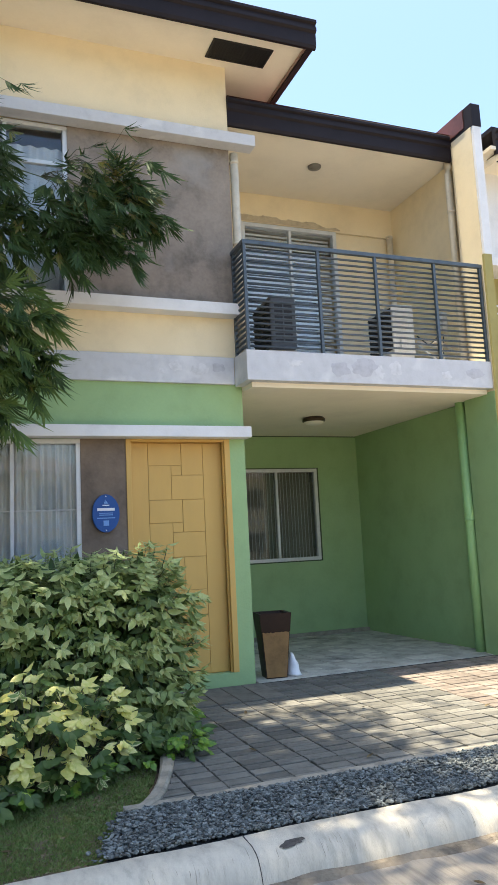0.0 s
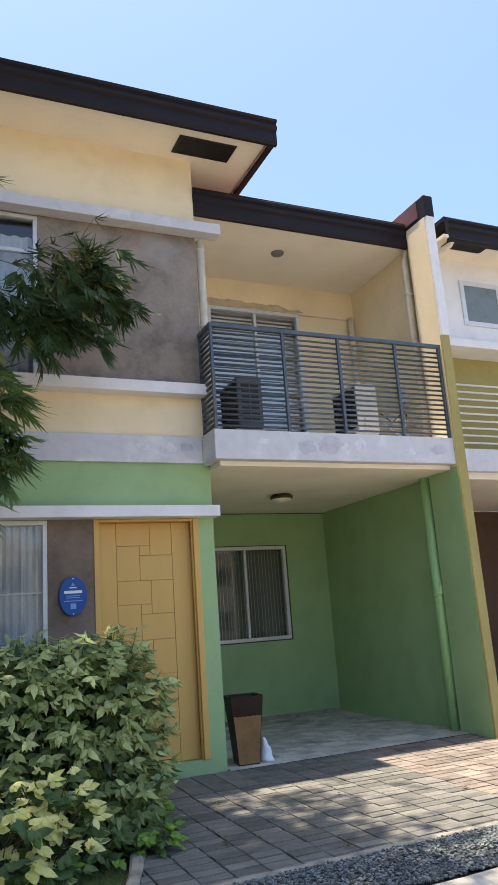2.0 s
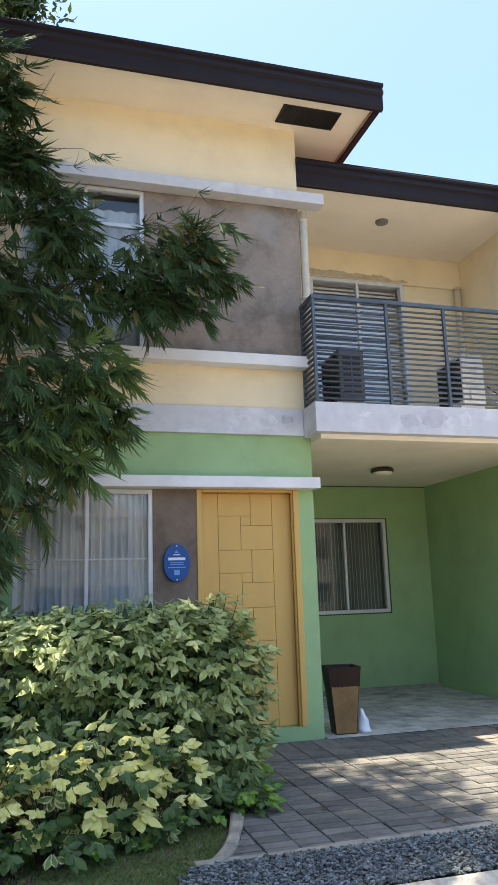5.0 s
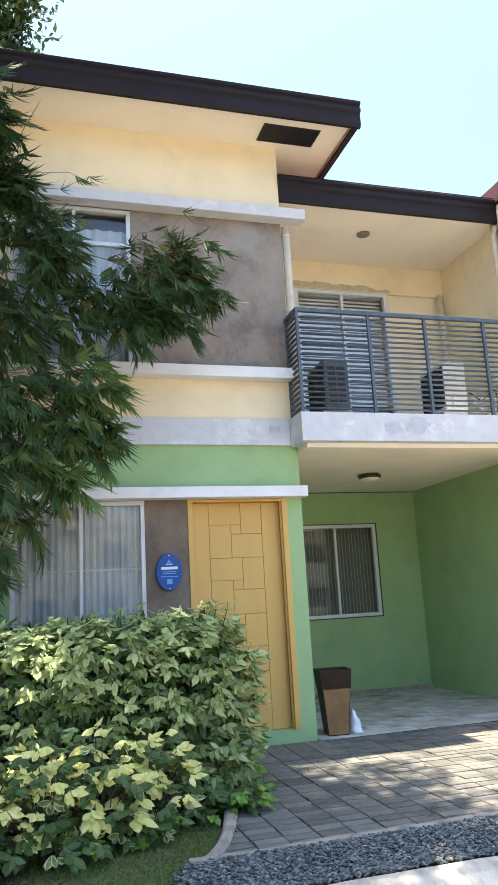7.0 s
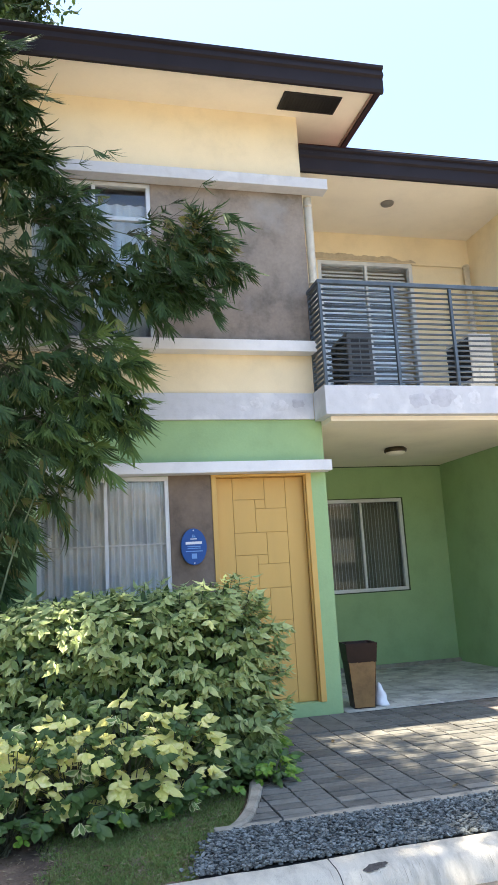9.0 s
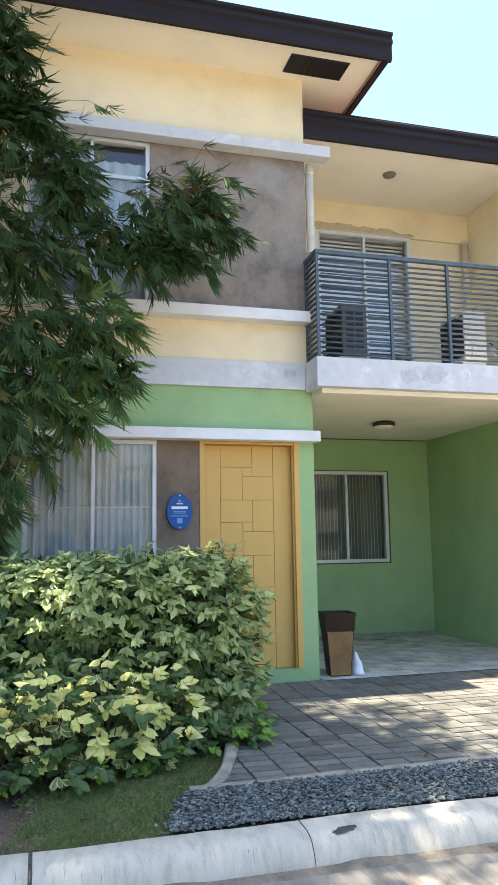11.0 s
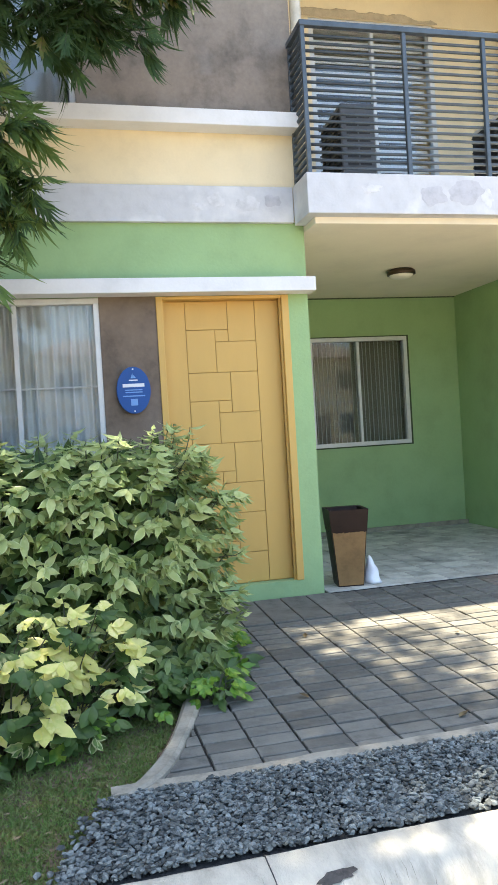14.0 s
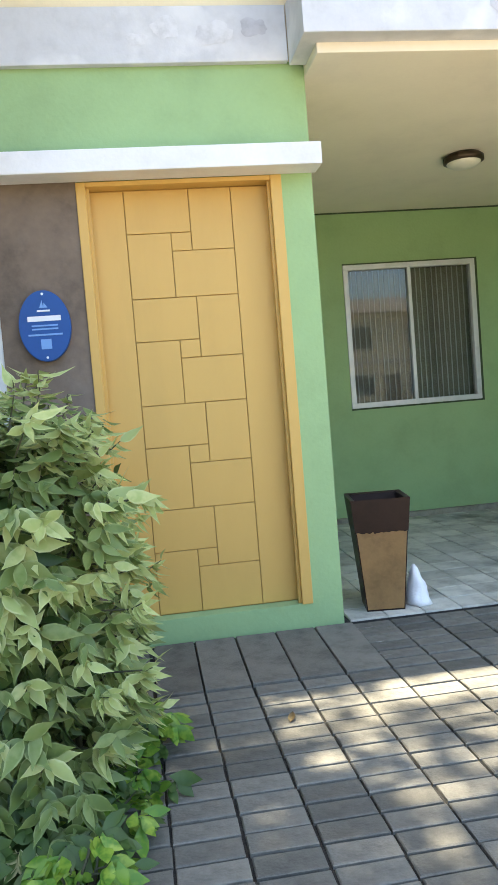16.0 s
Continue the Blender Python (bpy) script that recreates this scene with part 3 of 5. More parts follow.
# blind behind the balcony door
blind = empty("window_blind", (3.78, 8.90, 3.1), "pale horizontal slatted blind behind the balcony door", "blind")
for i in range(40):
    sl = boxes("slat", [(0, 1.22, -0.02, 0.02, 0, 0.003)], BLIND, blind) if i == 0 else new("slat", sl.data)
    sl.parent = blind
    sl.matrix_basis = pose(0, 0, 0.05 * i, 60)
boxes("head_rail", [(-0.01, 1.23, -0.025, 0.025, 1.99, 2.03)], ALU, blind)

# grille of thin bars inside the lower window
grille = empty("window_grille", (0.42, F + 0.072, 0.95), "thin white steel security bars behind the lower window", "grille")
for i in range(9):
    tube("bar", [(0.06 + 0.125 * i, 0, 0), (0.06 + 0.125 * i, 0, 1.28)], 0.007, WHITE, grille, 6)
for z in (0.25, 0.68):
    tube("bar", [(0, 0, z), (1.12, 0, z)], 0.007, WHITE, grille, 6)

# patched cement over the balcony door
SMEAR = mat("cement_smear", (0.46, 0.38, 0.265), 0.85, var=0.16, scale=7, bump=0.3, spots=0.5, tint=(0.62, 0.52, 0.36))
hv, hf = [], []
for i in range(49):
    x = 3.6 + 1.48 * i / 48
    top = 5.21 + 0.05 * noise.noise(Vector((x * 5, 0, 2))) + 0.02 * noise.noise(Vector((x * 17, 0, 2))) - 0.05 * (i / 48) ** 3
    hv += [(x, 8.708, 5.135), (x, 8.708, top), (x, 8.72, top + 0.012)]
for i in range(48):
    hf += [(3 * i, 3 * i + 3, 3 * i + 4, 3 * i + 1), (3 * i + 1, 3 * i + 4, 3 * i + 5, 3 * i + 2)]
S(obj("trim_door_head", hv, hf, SMEAR), "rough cement patch over the balcony door", "trim")

# ---- front door ----
door = empty("door_1", (1.96, F, 0.118), "closed mustard-yellow wooden front door with a grooved block pattern", "door", kind="structure")
DW, DH = 0.985, 2.127
boxes("door_frame", [(0, 0.045, -0.006, 0.12, 0, DH), (DW - 0.055, DW, -0.012, 0.12, 0, DH), (0.045, DW - 0.055, -0.006, 0.12, DH - 0.022, DH)], DOOR, door, bevel=0.004)
boxes("door_stop", [(DW - 0.068, DW - 0.055, 0.02, 0.04, 0, DH - 0.022), (0.045, 0.06, 0.03, 0.05, 0, DH - 0.022)], DOOR, door)
leaf_ob = boxes("door_leaf", [(0.045, DW - 0.055, 0.092, 0.125, 0.0, DH - 0.022)], GROOVE, door)
LX0, LX1, LZ = 0.048, DW - 0.058, DH - 0.025
za, zb = LX0 + 0.17, LX1 - 0.185
G = 0.002


def panel(x0, x1, z0, z1):
    boxes("panel", [(x0 + G, x1 - G, 0.082, 0.0925, z0 + G, z1 - G)], DOOR, leaf_ob, bevel=0.002)


panel(LX0, za, 0.004, LZ)
panel(zb, LX1, 0.004, LZ)
U = (LZ - 0.004) / 4
for k in range(4):
    top = LZ - k * U
    for u0, u1, v0, v1 in ((0, 0.6, 0, 0.4), (0.6, 1, 0, 0.57), (0, 0.41, 0.4, 1), (0.41, 0.6, 0.4, 0.57), (0.41, 1, 0.57, 1)):
        panel(za + (zb - za) * u0, za + (zb - za) * u1, top - U * v1, top - U * v0)

# ---- oval sign ----
sign = empty("wall_sign", (1.765, 7.28, 1.585), "blue oval sign with a white rim screwed to the cement panel", "sign")


def oval(name, rx, rz, y0, y1, m, cz=0.0, n=48, parent=None):
    bm = bmesh.new()
    a = [bm.verts.new((rx * math.cos(2 * math.pi * i / n), y0, cz + rz * math.sin(2 * math.pi * i / n))) for i in range(n)]
    b = [bm.verts.new((v.co.x, y1, v.co.z)) for v in a]
    bm.faces.new(a), bm.faces.new(b)
    for i in range(n):
        bm.faces.new((a[i], a[(i + 1) % n], b[(i + 1) % n], b[i]))
    return part(name, bm, m, parent or sign)


oval("rim", 0.119, 0.166, -0.012, 0.015, BLUE)
plate = oval("plate", 0.116, 0.163, -0.017, -0.012, BLUE)
boxes("writing", [(-0.076, 0.076, -0.0195, -0.017, 0.022, 0.046)], SIGNW, plate)
boxes("writing", [(-0.06, 0.06, -0.0195, -0.017, z, z + 0.007) for z in (-0.002, -0.018)], SIGNL, plate)
boxes("writing", [(-0.078, 0.078, -0.0195, -0.017, -0.045, -0.037)], SIGNL, plate)
boxes("square", [(-0.024, 0.024, -0.0195, -0.017, -0.108, -0.062)], SIGNL, plate, label="pale printed square")
boxes("writing", [(-0.03, 0.03, -0.0195, -0.017, 0.066, 0.074)], SIGNW, plate)
obj("emblem", [(-0.004, -0.0195, 0.12), (-0.018, -0.0195, 0.084), (0.0, -0.0195, 0.084), (0.004, -0.0195, 0.108), (0.02, -0.0195, 0.084)], [(0, 1, 2), (3, 2, 4)], SIGNL, plate)
for z in (0.148, -0.148):
    oval("screw", 0.006, 0.006, -0.021, -0.016, SIGNW, z, 10, plate)


# ---- ceiling lamps ----
def dome(name, r, h, m, parent, z=0.0, rings=6, n=28):
    verts, faces = [], []
    for i in range(rings + 1):
        a = math.pi / 2 * i / rings
        for s in range(n):
            b = 2 * math.pi * s / n
            verts.append((r * math.cos(a) * math.cos(b), r * math.cos(a) * math.sin(b), z - h * math.sin(a)))
    for i in range(rings):
        for s in range(n):
            c, d = i * n + s, i * n + (s + 1) % n
            faces.append((c, c + n, d + n, d))
    return obj(name, verts, faces, m, parent, smooth=True)


lamp = empty("ceiling_lamp", (4.487, 8.585, 2.705), "round bronze ceiling lamp with frosted glass, switched off", "lamp")
ring = tube("ring", [(0, 0, 0), (0, 0, -0.02), (0, 0, -0.05), (0, 0, -0.055)], [0.11, 0.135, 0.135, 0.118], BRONZE, lamp, 32)
dome("shade", 0.116, 0.045, LAMPG, ring, -0.05)
lamp2 = empty("ceiling_downlight", (4.355, 7.91, 5.5), "small round recessed downlight in the balcony ceiling, switched off", "lamp")
DOWN = mat("grey_fitting", (0.16, 0.15, 0.13), 0.5, var=0.1)
tube("ring", [(0, 0, 0), (0, 0, -0.02), (0, 0, -0.02)], [0.078, 0.072, 0.05], DOWN, lamp2, 24)
dome("bulb", 0.05, 0.015, DOWN, lamp2, -0.018)


# ---- eave vents ----
def vent(x0, x1, y0, y1, z, label):
    v = empty("soffit_vent", (x0, y0, z), label, "vent")
    W, D = x1 - x0, y1 - y0
    boxes("frame", [(0, W, 0, 0.02, -0.012, 0), (0, W, D - 0.02, D, -0.012, 0), (0, 0.02, 0.02, D - 0.02, -0.012, 0), (W - 0.02, W, 0.02, D - 0.02, -0.012, 0)], VENT, v)
    boxes("backing", [(0.02, W - 0.02, 0.02, D - 0.02, -0.003, 0)], VENT, v)
    n = int(W / 0.035)
    for i in range(n):
        s = boxes("slat", [(-0.012, 0.012, 0.02, D - 0.02, -0.002, 0.001)], VENT, v) if i == 0 else new("slat", s.data)
        s.parent = v
        s.matrix_basis = pose(0.035 + 0.035 * i, 0, -0.009, 0, 35, 0)


vent(2.83, 3.45, 6.89, 7.18, 6.07, "black louvred vent in the cream eave soffit")

# ---- balcony railing ----
RX0, RX1, RY, RZ0, RZ1 = 3.055, 5.75, 6.96, 3.03, 4.075
rail = empty("balcony_railing", (RX0, RY, RZ0), "slate-grey steel railing with level bars on the balcony slab", "railing")
RW, RH = RX1 - RX0, RZ1 - RZ0
post = None
for x, y in ((0, 0), (3.823 - RX0, 0), (4.463 - RX0, 0), (5.166 - RX0, 0), (RW, 0), (0, 0.3)):
    if post is None:
        post = boxes("post", [(-0.015, 0.015, -0.015, 0.015, 0, RH - 0.02)], STEEL, rail, bevel=0.003)
    else:
        post = new("post", post.data)
        post.parent = rail
    post.location = (x, y, 0)
boxes("top_rail", [(-0.022, RW + 0.022, -0.022, 0.022, RH - 0.02, RH + 0.02)], STEEL, rail, bevel=0.004)
boxes("top_rail", [(-0.022, 0.022, 0.022, 0.32, RH - 0.02, RH + 0.02)], STEEL, rail, bevel=0.004)
NB = 18
fb = sb = None
for i in range(NB):
    z = 0.05 + (RH - 0.115) * i / (NB - 1)
    if fb is None:
        fb = tube("bar", [(0, 0.027, 0), (RW, 0.027, 0)], 0.011, STEEL, rail, 10)
        sb = tube("side_bar", [(0, 0.02, 0), (0, 0.3, 0)], 0.015, STEEL, rail, 10)
    else:
        fb, sb = new("bar", fb.data), new("side_bar", sb.data)
        fb.parent = sb.parent = rail
    fb.location = sb.location = (0, 0, z)


# ---- air conditioners ----
def ac_unit(loc, turn, label, legs, shell, k=1.0, slots=False):
    """Outdoor unit: body, slatted fan grille, side louvres, feet."""
    u = empty("air_conditioner", loc, label, "air conditioner", "outdoor units on the balcony")
    u.rotation_euler = (0, 0, radians(turn))
    u.scale = (k, k, k)
    body = boxes("body", [(-0.27, 0.27, -0.14, 0.14, legs, legs + 0.56)], shell, u, bevel=0.012)
    boxes("grille_backing", [(-0.25, 0.25, -0.146, -0.14, legs + 0.04, legs + 0.52)], DARK, body)
    for i in range(11):
        b = boxes("grille_slat", [(-0.25, 0.25, -0.156, -0.148, -0.004, 0.004)], DARK, u) if i == 0 else new("grille_slat", b.data)
        b.parent = body
        b.location = (0, 0, legs + 0.06 + 0.044 * i)
    if slots:
        for i in range(14):
            c = boxes("vent_slot", [(0.268, 0.273, -0.045, 0.045, -0.012, 0.02)], DARK, u) if i == 0 else new("vent_slot", c.data)
            c.parent = body
            c.location = (0, -0.052 + 0.104 * (i % 2), legs + 0.08 + 0.062 * (i // 2))
    else:
        for i in range(7):
            c = boxes("louvre", [(0.27, 0.279, -0.1, 0.06, -0.006, 0.006)], shell, u) if i == 0 else new("louvre", c.data)
            c.parent = body
            c.location = (0, 0, legs + 0.2 + 0.04 * i)
        boxes("valve_cover", [(0.271, 0.3, -0.06, 0.07, legs + 0.05, legs + 0.15)], shell, body, bevel=0.008)
    for x in (-0.2, 0.2):
        boxes("foot", [(x - 0.02, x + 0.02, -0.15, 0.15, 0, legs)], ACW, u)
    return u


GREYAC = mat("ac_grey", (0.10, 0.105, 0.115), 0.55, var=0.1, scale=6, bump=0.02)
ac_unit((3.62, 7.62, 3.03), -93, "grey outdoor air conditioner with dark grille on the balcony floor", 0.15, GREYAC, 0.97, True)
ac_unit((5.02, 7.62, 3.03), -91, "off-white outdoor air conditioner raised on feet on the balcony", 0.18, ACW, 0.95)
lines = empty("refrigerant_lines", (5.3, 7.5, 3.03), "pale insulated pipes and a black cable beside the air conditioner", "pipe")
tube("insulated_pipe", [(0.02, 0.05, 0.36), (0.14, -0.02, 0.33), (0.22, -0.04, 0.36), (0.3, 0.0, 0.34), (0.33, 0.08, 0.2), (0.33, 0.1, 0.0)], 0.017, PIPE, lines, 8)
tube("insulated_pipe", [(0.02, 0.05, 0.28), (0.16, -0.02, 0.24), (0.26, -0.01, 0.26), (0.36, 0.06, 0.16), (0.36, 0.12, 0.0)], 0.014, ACW, lines, 8)
tube("cable", [(0.0, 0.04, 0.42), (0.1, -0.03, 0.3), (0.25, -0.05, 0.43), (0.34, 0.02, 0.45), (0.38, 0.1, 0.3), (0.38, 0.12, 0.0)], 0.008, DARK, lines, 6)
tube("drain_hose", [(-0.1, -0.1, 0.1), (0.05, -0.18, 0.09), (0.2, -0.14, 0.06), (0.36, -0.1, 0.012), (0.42, 0.0, 0.012)], 0.012, ACW, lines, 8)
cable = tagged(new("refrigerant_pipe"), "thin grey refrigerant pipe looping from the air conditioner", "pipe")
cable.location = (5.3, 7.5, 3.03)
tube("pipe", [(0.0, 0.05, 0.36), (0.08, 0.0, 0.32), (0.2, 0.02, 0.30), (0.3, 0.06, 0.34), (0.4, 0.1, 0.36), (0.52, 0.12, 0.3)], 0.012, ACW, cable, 8)
tube("pipe", [(0.0, 0.05, 0.33), (0.1, 0.0, 0.22), (0.26, 0.03, 0.14), (0.4, 0.1, 0.05), (0.46, 0.12, 0.0)], 0.014, ACW, cable, 8)


box = empty("switch_box", (5.86, 7.72, 3.62), "small pale plastic switch box on the balcony wall", "switch")
boxes("case", [(-0.07, 0, 0, 0.14, 0, 0.2)], ACW, box, bevel=0.008)
boxes("cover", [(-0.078, -0.07, 0.02, 0.12, 0.03, 0.17)], ALU, box, bevel=0.003)


# ---- downpipes ----
def downpipe(pts, r, m, label, clips=()):
    p = empty("downpipe", pts[0], label, "pipe")
    o = Vector(pts[0])
    tube("pipe", [Vector(q) - o for q in pts], r, m, p, 16)
    for z in clips:
        tube("clip", [(0, 0, z - 0.012 - o.z), (0, 0, z + 0.012 - o.z)], r + 0.006, m, p, 16)


downpipe([(3.135, 7.31, 3.03), (3.135, 7.31, 5.145)], 0.042, PIPE, "cream plastic downpipe at the corner of the cement panel", (4.2, 5.05))
downpipe([(5.81, 7.41, 3.03), (5.81, 7.41, 5.36), (5.81, 7.405, 5.43), (5.80, 7.385, 5.5)], 0.045, PIPE, "cream plastic downpipe on the balcony party wall", (3.7, 4.9))
downpipe([(5.77, 8.66, 3.03), (5.77, 8.66, 5.12)], 0.04, PIPE, "cream plastic pipe in the balcony corner", (4.4, 5.1))
downpipe([(5.79, 7.53, 0.0), (5.79, 7.53, 2.705)], 0.06, GPIPE, "green painted downpipe against the carport party wall", (1.4,))


# ---- planter and bag ----
pot = empty("planter", (3.37, 7.497, 0.002), "tall tapered square pot, dark brown rim over tan, empty", "planter")
pot.rotation_euler = (0, 0, radians(-9))


def frustum(bm, r0, r1, z0, z1, inner=0.0):
    rings = []
    for r, z in ((r0, z0), (r1, z1)):
        rings.append([bm.verts.new((sx * r, sy * r, z)) for sx, sy in ((-1, -1), (1, -1), (1, 1), (-1, 1))])
    for i in range(4):
        bm.faces.new((rings[0][i], rings[0][(i + 1) % 4], rings[1][(i + 1) % 4], rings[1][i]))
    return rings


def pot_r(z):
    return 0.10 + (0.15 - 0.10) * (z / 0.6)


bm = bmesh.new()
r = frustum(bm, pot_r(0), pot_r(0.42), 0, 0.42)
bm.faces.new(r[0][::-1])
part("body", bm, POTB, pot, "dark brown lower body")
bm = bmesh.new()
fv = [bm.verts.new(p) for p in ((-pot_r(0.01) + 0.006, -pot_r(0.01) - 0.003, 0.01), (pot_r(0.01) - 0.006, -pot_r(0.01) - 0.003, 0.01), (pot_r(0.43) - 0.006, -pot_r(0.43) - 0.002, 0.43), (-pot_r(0.43) + 0.006, -pot_r(0.43) - 0.002, 0.43))]
bm.faces.new(fv)
bmesh.ops.solidify(bm, geom=bm.faces[:], thickness=0.006)
part("front_panel", bm, POTT, pot, "tan front face")
bm = bmesh.new()
# rim band with a ragged lower edge of run glaze
N = 120
lo, hi, inn, bot = [], [], [], []
for i in range(N):
    s = i / N * 4
    k, f = int(s), s - int(s)
    cs = ((-1, -1), (1, -1), (1, 1), (-1, 1))
    a, b = cs[k], cs[(k + 1) % 4]
    ux, uy = a[0] + (b[0] - a[0]) * f, a[1] + (b[1] - a[1]) * f
    zl = 0.425 + 0.008 * noise.noise(Vector((i * 0.35, 0, 0))) - 0.02 * max(0.0, noise.noise(Vector((i * 1.7, 5, 0))))
    for lst, rr, z in ((lo, pot_r(zl) + 0.003, zl), (hi, pot_r(0.6) + 0.004, 0.6), (inn, pot_r(0.6) - 0.02, 0.595), (bot, pot_r(0.3) - 0.02, 0.3)):
        lst.append(bm.verts.new((ux * rr, uy * rr, z)))
for i in range(N):
    j = (i + 1) % N
    for p, q in ((lo, hi), (hi, inn), (inn, bot)):
        bm.faces.new((p[i], p[j], q[j], q[i]))
bm.faces.new(bot)
part("rim", bm, POTB, pot, "dark brown glazed rim")

bag = []
bf_, nb, rb = [], 16, 9
for i in range(rb + 1):
    t = i / rb
    rad = 0.078 * (1 - t) ** 0.62 * (1.0 if t < 0.6 else 0.8) + 0.008
    for s in range(nb):
        a = 2 * math.pi * s / nb
        w = 1 + 0.35 * noise.noise(Vector((math.cos(a) * 1.7, math.sin(a) * 1.7, t * 3)))
        bag.append((rad * w * math.cos(a) * 0.8 - 0.02 * t, rad * w * math.sin(a), 0.21 * t))
for i in range(rb):
    for s in range(nb):
        a, b = i * nb + s, i * nb + (s + 1) % nb
        bf_.append((a, b, b + nb, a + nb))
bf_ += [tuple(range(nb))[::-1], tuple(range(rb * nb, rb * nb + nb))]
pb = obj("plastic_bag", bag, bf_, BAG)
pb.data.polygons.foreach_set("use_smooth", [True] * len(pb.data.polygons))
pb.location = (3.565, 7.475, 0.004)
tagged(pb, "crumpled white plastic bag tucked beside the pot", "bag")

# ---- neighbour ----
nb_ = empty("neighbour_house", (6.0, 7.5, 0.0), "adjoining townhouse, white over olive, with a white balcony rail", "house")
boxes("upper_wall", [(0, 5, 0, 0.42, 4.3, 5.75)], WHITE, nb_)
boxes("middle_wall", [(0, 5, 0.25, 0.4, 3.05, 4.3)], OLIVE, nb_)
boxes("ledge", [(0, 5, -0.13, 0, 4.3, 4.4)], WHITE, nb_, bevel=0.006)
boxes("slab", [(0, 5, -0.06, 0.25, 2.78, 3.05)], GREY, nb_, bevel=0.005)
boxes("soffit", [(0, 5, 0.02, 2.55, 2.70, 2.78)], CREAM_LIGHT, nb_)
boxes("carport_wall", [(0, 5, 2.56, 2.7, -0.1, 2.7), (4.85, 5, 0.3, 2.56, -0.1, 2.7)], BROWN, nb_)
boxes("carport_side", [(0.001, 0.02, 0.06, 2.56, -0.1, 2.68)], BROWN, nb_)
boxes("eave_soffit", [(0.1, 5, -0.5, 0, 5.50, 5.54)], CREAM_LIGHT, nb_)
profile("fascia", [(y - 6.66 - 0.5, z - 6.0 + 5.46) for y, z in FP], 0.17, 5, FASCIA, nb_)
boxes("roof", [(0.17, 5, -0.46, 3, 5.75, 5.8)], FASCIA, nb_)
nwf = boxes("window_frame", [(0.66, 1.3, -0.02, 0.0, 4.64, 4.7), (0.66, 1.3, -0.02, 0.0, 5.18, 5.24), (0.66, 0.72, -0.02, 0.0, 4.7, 5.18), (1.24, 1.3, -0.02, 0.0, 4.7, 5.18)], ALU, nb_)
boxes("window_pane", [(0.72, 1.24, -0.012, -0.004, 4.7, 5.18)], mat("frosted_pane", (0.16, 0.19, 0.19), 0.25, var=0.1), nwf)
tube("gutter_elbow", [(0.06, -0.2, 5.34), (0.12, -0.3, 5.38), (0.22, -0.44, 5.44), (0.25, -0.47, 5.5)], 0.035, PIPE, nb_, 12)
for i in range(9):
    tube("rail_bar", [(0.0, -0.02, 3.13 + 0.09 * i), (5, -0.02, 3.13 + 0.09 * i)], 0.012, WHITE, nb_, 8)
for x in (0.05, 1.4, 2.8):
    tube("rail_post", [(x, -0.02, 2.99), (x, -0.02, 3.85)], 0.018, WHITE, nb_, 8)
vent(6.22, 6.78, 6.98, 7.22, 5.50, "black louvred vent in the neighbouring eave")


# ---- houses across the street ----
FARROOF = mat("weathered_roof_sheet", (0.17, 0.14, 0.125), 0.7, var=0.2, scale=3)


def far_house(x, w, m, trim, label):
    """A plain two-storey house facing the street."""
    e = empty("street_house", (x, -25.0, -0.25), label, "house", "houses across the street")
    wall = boxes("wall", [(0, w, -6, 0, 0, 5.6)], m, e)
    obj("roof", [(-0.4, 0.5, 5.6), (w + 0.4, 0.5, 5.6), (w + 0.4, -6.4, 5.6), (-0.4, -6.4, 5.6), (1.4, -3, 6.8), (w - 1.4, -3, 6.8)], [(0, 1, 5, 4), (1, 2, 5), (2, 3, 4, 5), (3, 0, 4), (3, 2, 1, 0)], FARROOF, e)
    boxes("band", [(0, w, 0, 0.08, 2.75, 2.95)], trim, e)
    for wx in (0.8, w - 2.2):
        for wz in (0.9, 3.6):
            f = boxes("window_frame", [(wx, wx + 1.4, 0, 0.04, wz, wz + 0.06), (wx, wx + 1.4, 0, 0.04, wz + 1.24, wz + 1.3), (wx, wx + 0.06, 0, 0.04, wz + 0.06, wz + 1.24), (wx + 1.34, wx + 1.4, 0, 0.04, wz + 0.06, wz + 1.24)], ALU, e)
            boxes("window_pane", [(wx + 0.06, wx + 1.34, 0, 0.02, wz + 0.06, wz + 1.24)], DARK, f)
    boxes("door", [(w / 2 - 0.45, w / 2 + 0.45, 0, 0.04, 0, 2.1)], BROWN, e)


far_house(-13.2, 6.4, CREAM, GREY, "cream two-storey house across the street")
far_house(-6.6, 6.4, OLIVE, WHITE, "olive two-storey house across the street")
far_house(0.0, 6.4, CREAM, GREY, "cream two-storey house with a reddish roof across the street")
far_house(6.6, 6.4, BROWN, WHITE, "brown two-storey house across the street")
# The next two houses are unseen, put in to cover low sky.
far_house(-19.8, 6.4, OLIVE, WHITE, "unseen olive two-storey house added to block low sky")
far_house(-26.4, 6.4, CREAM, GREY, "unseen cream two-storey house added to block low sky")
far_house(13.2, 6.4, CREAM, GREY, "cream two-storey house across the street")


# ---- leaves ----
rng = np.random.default_rng(7)


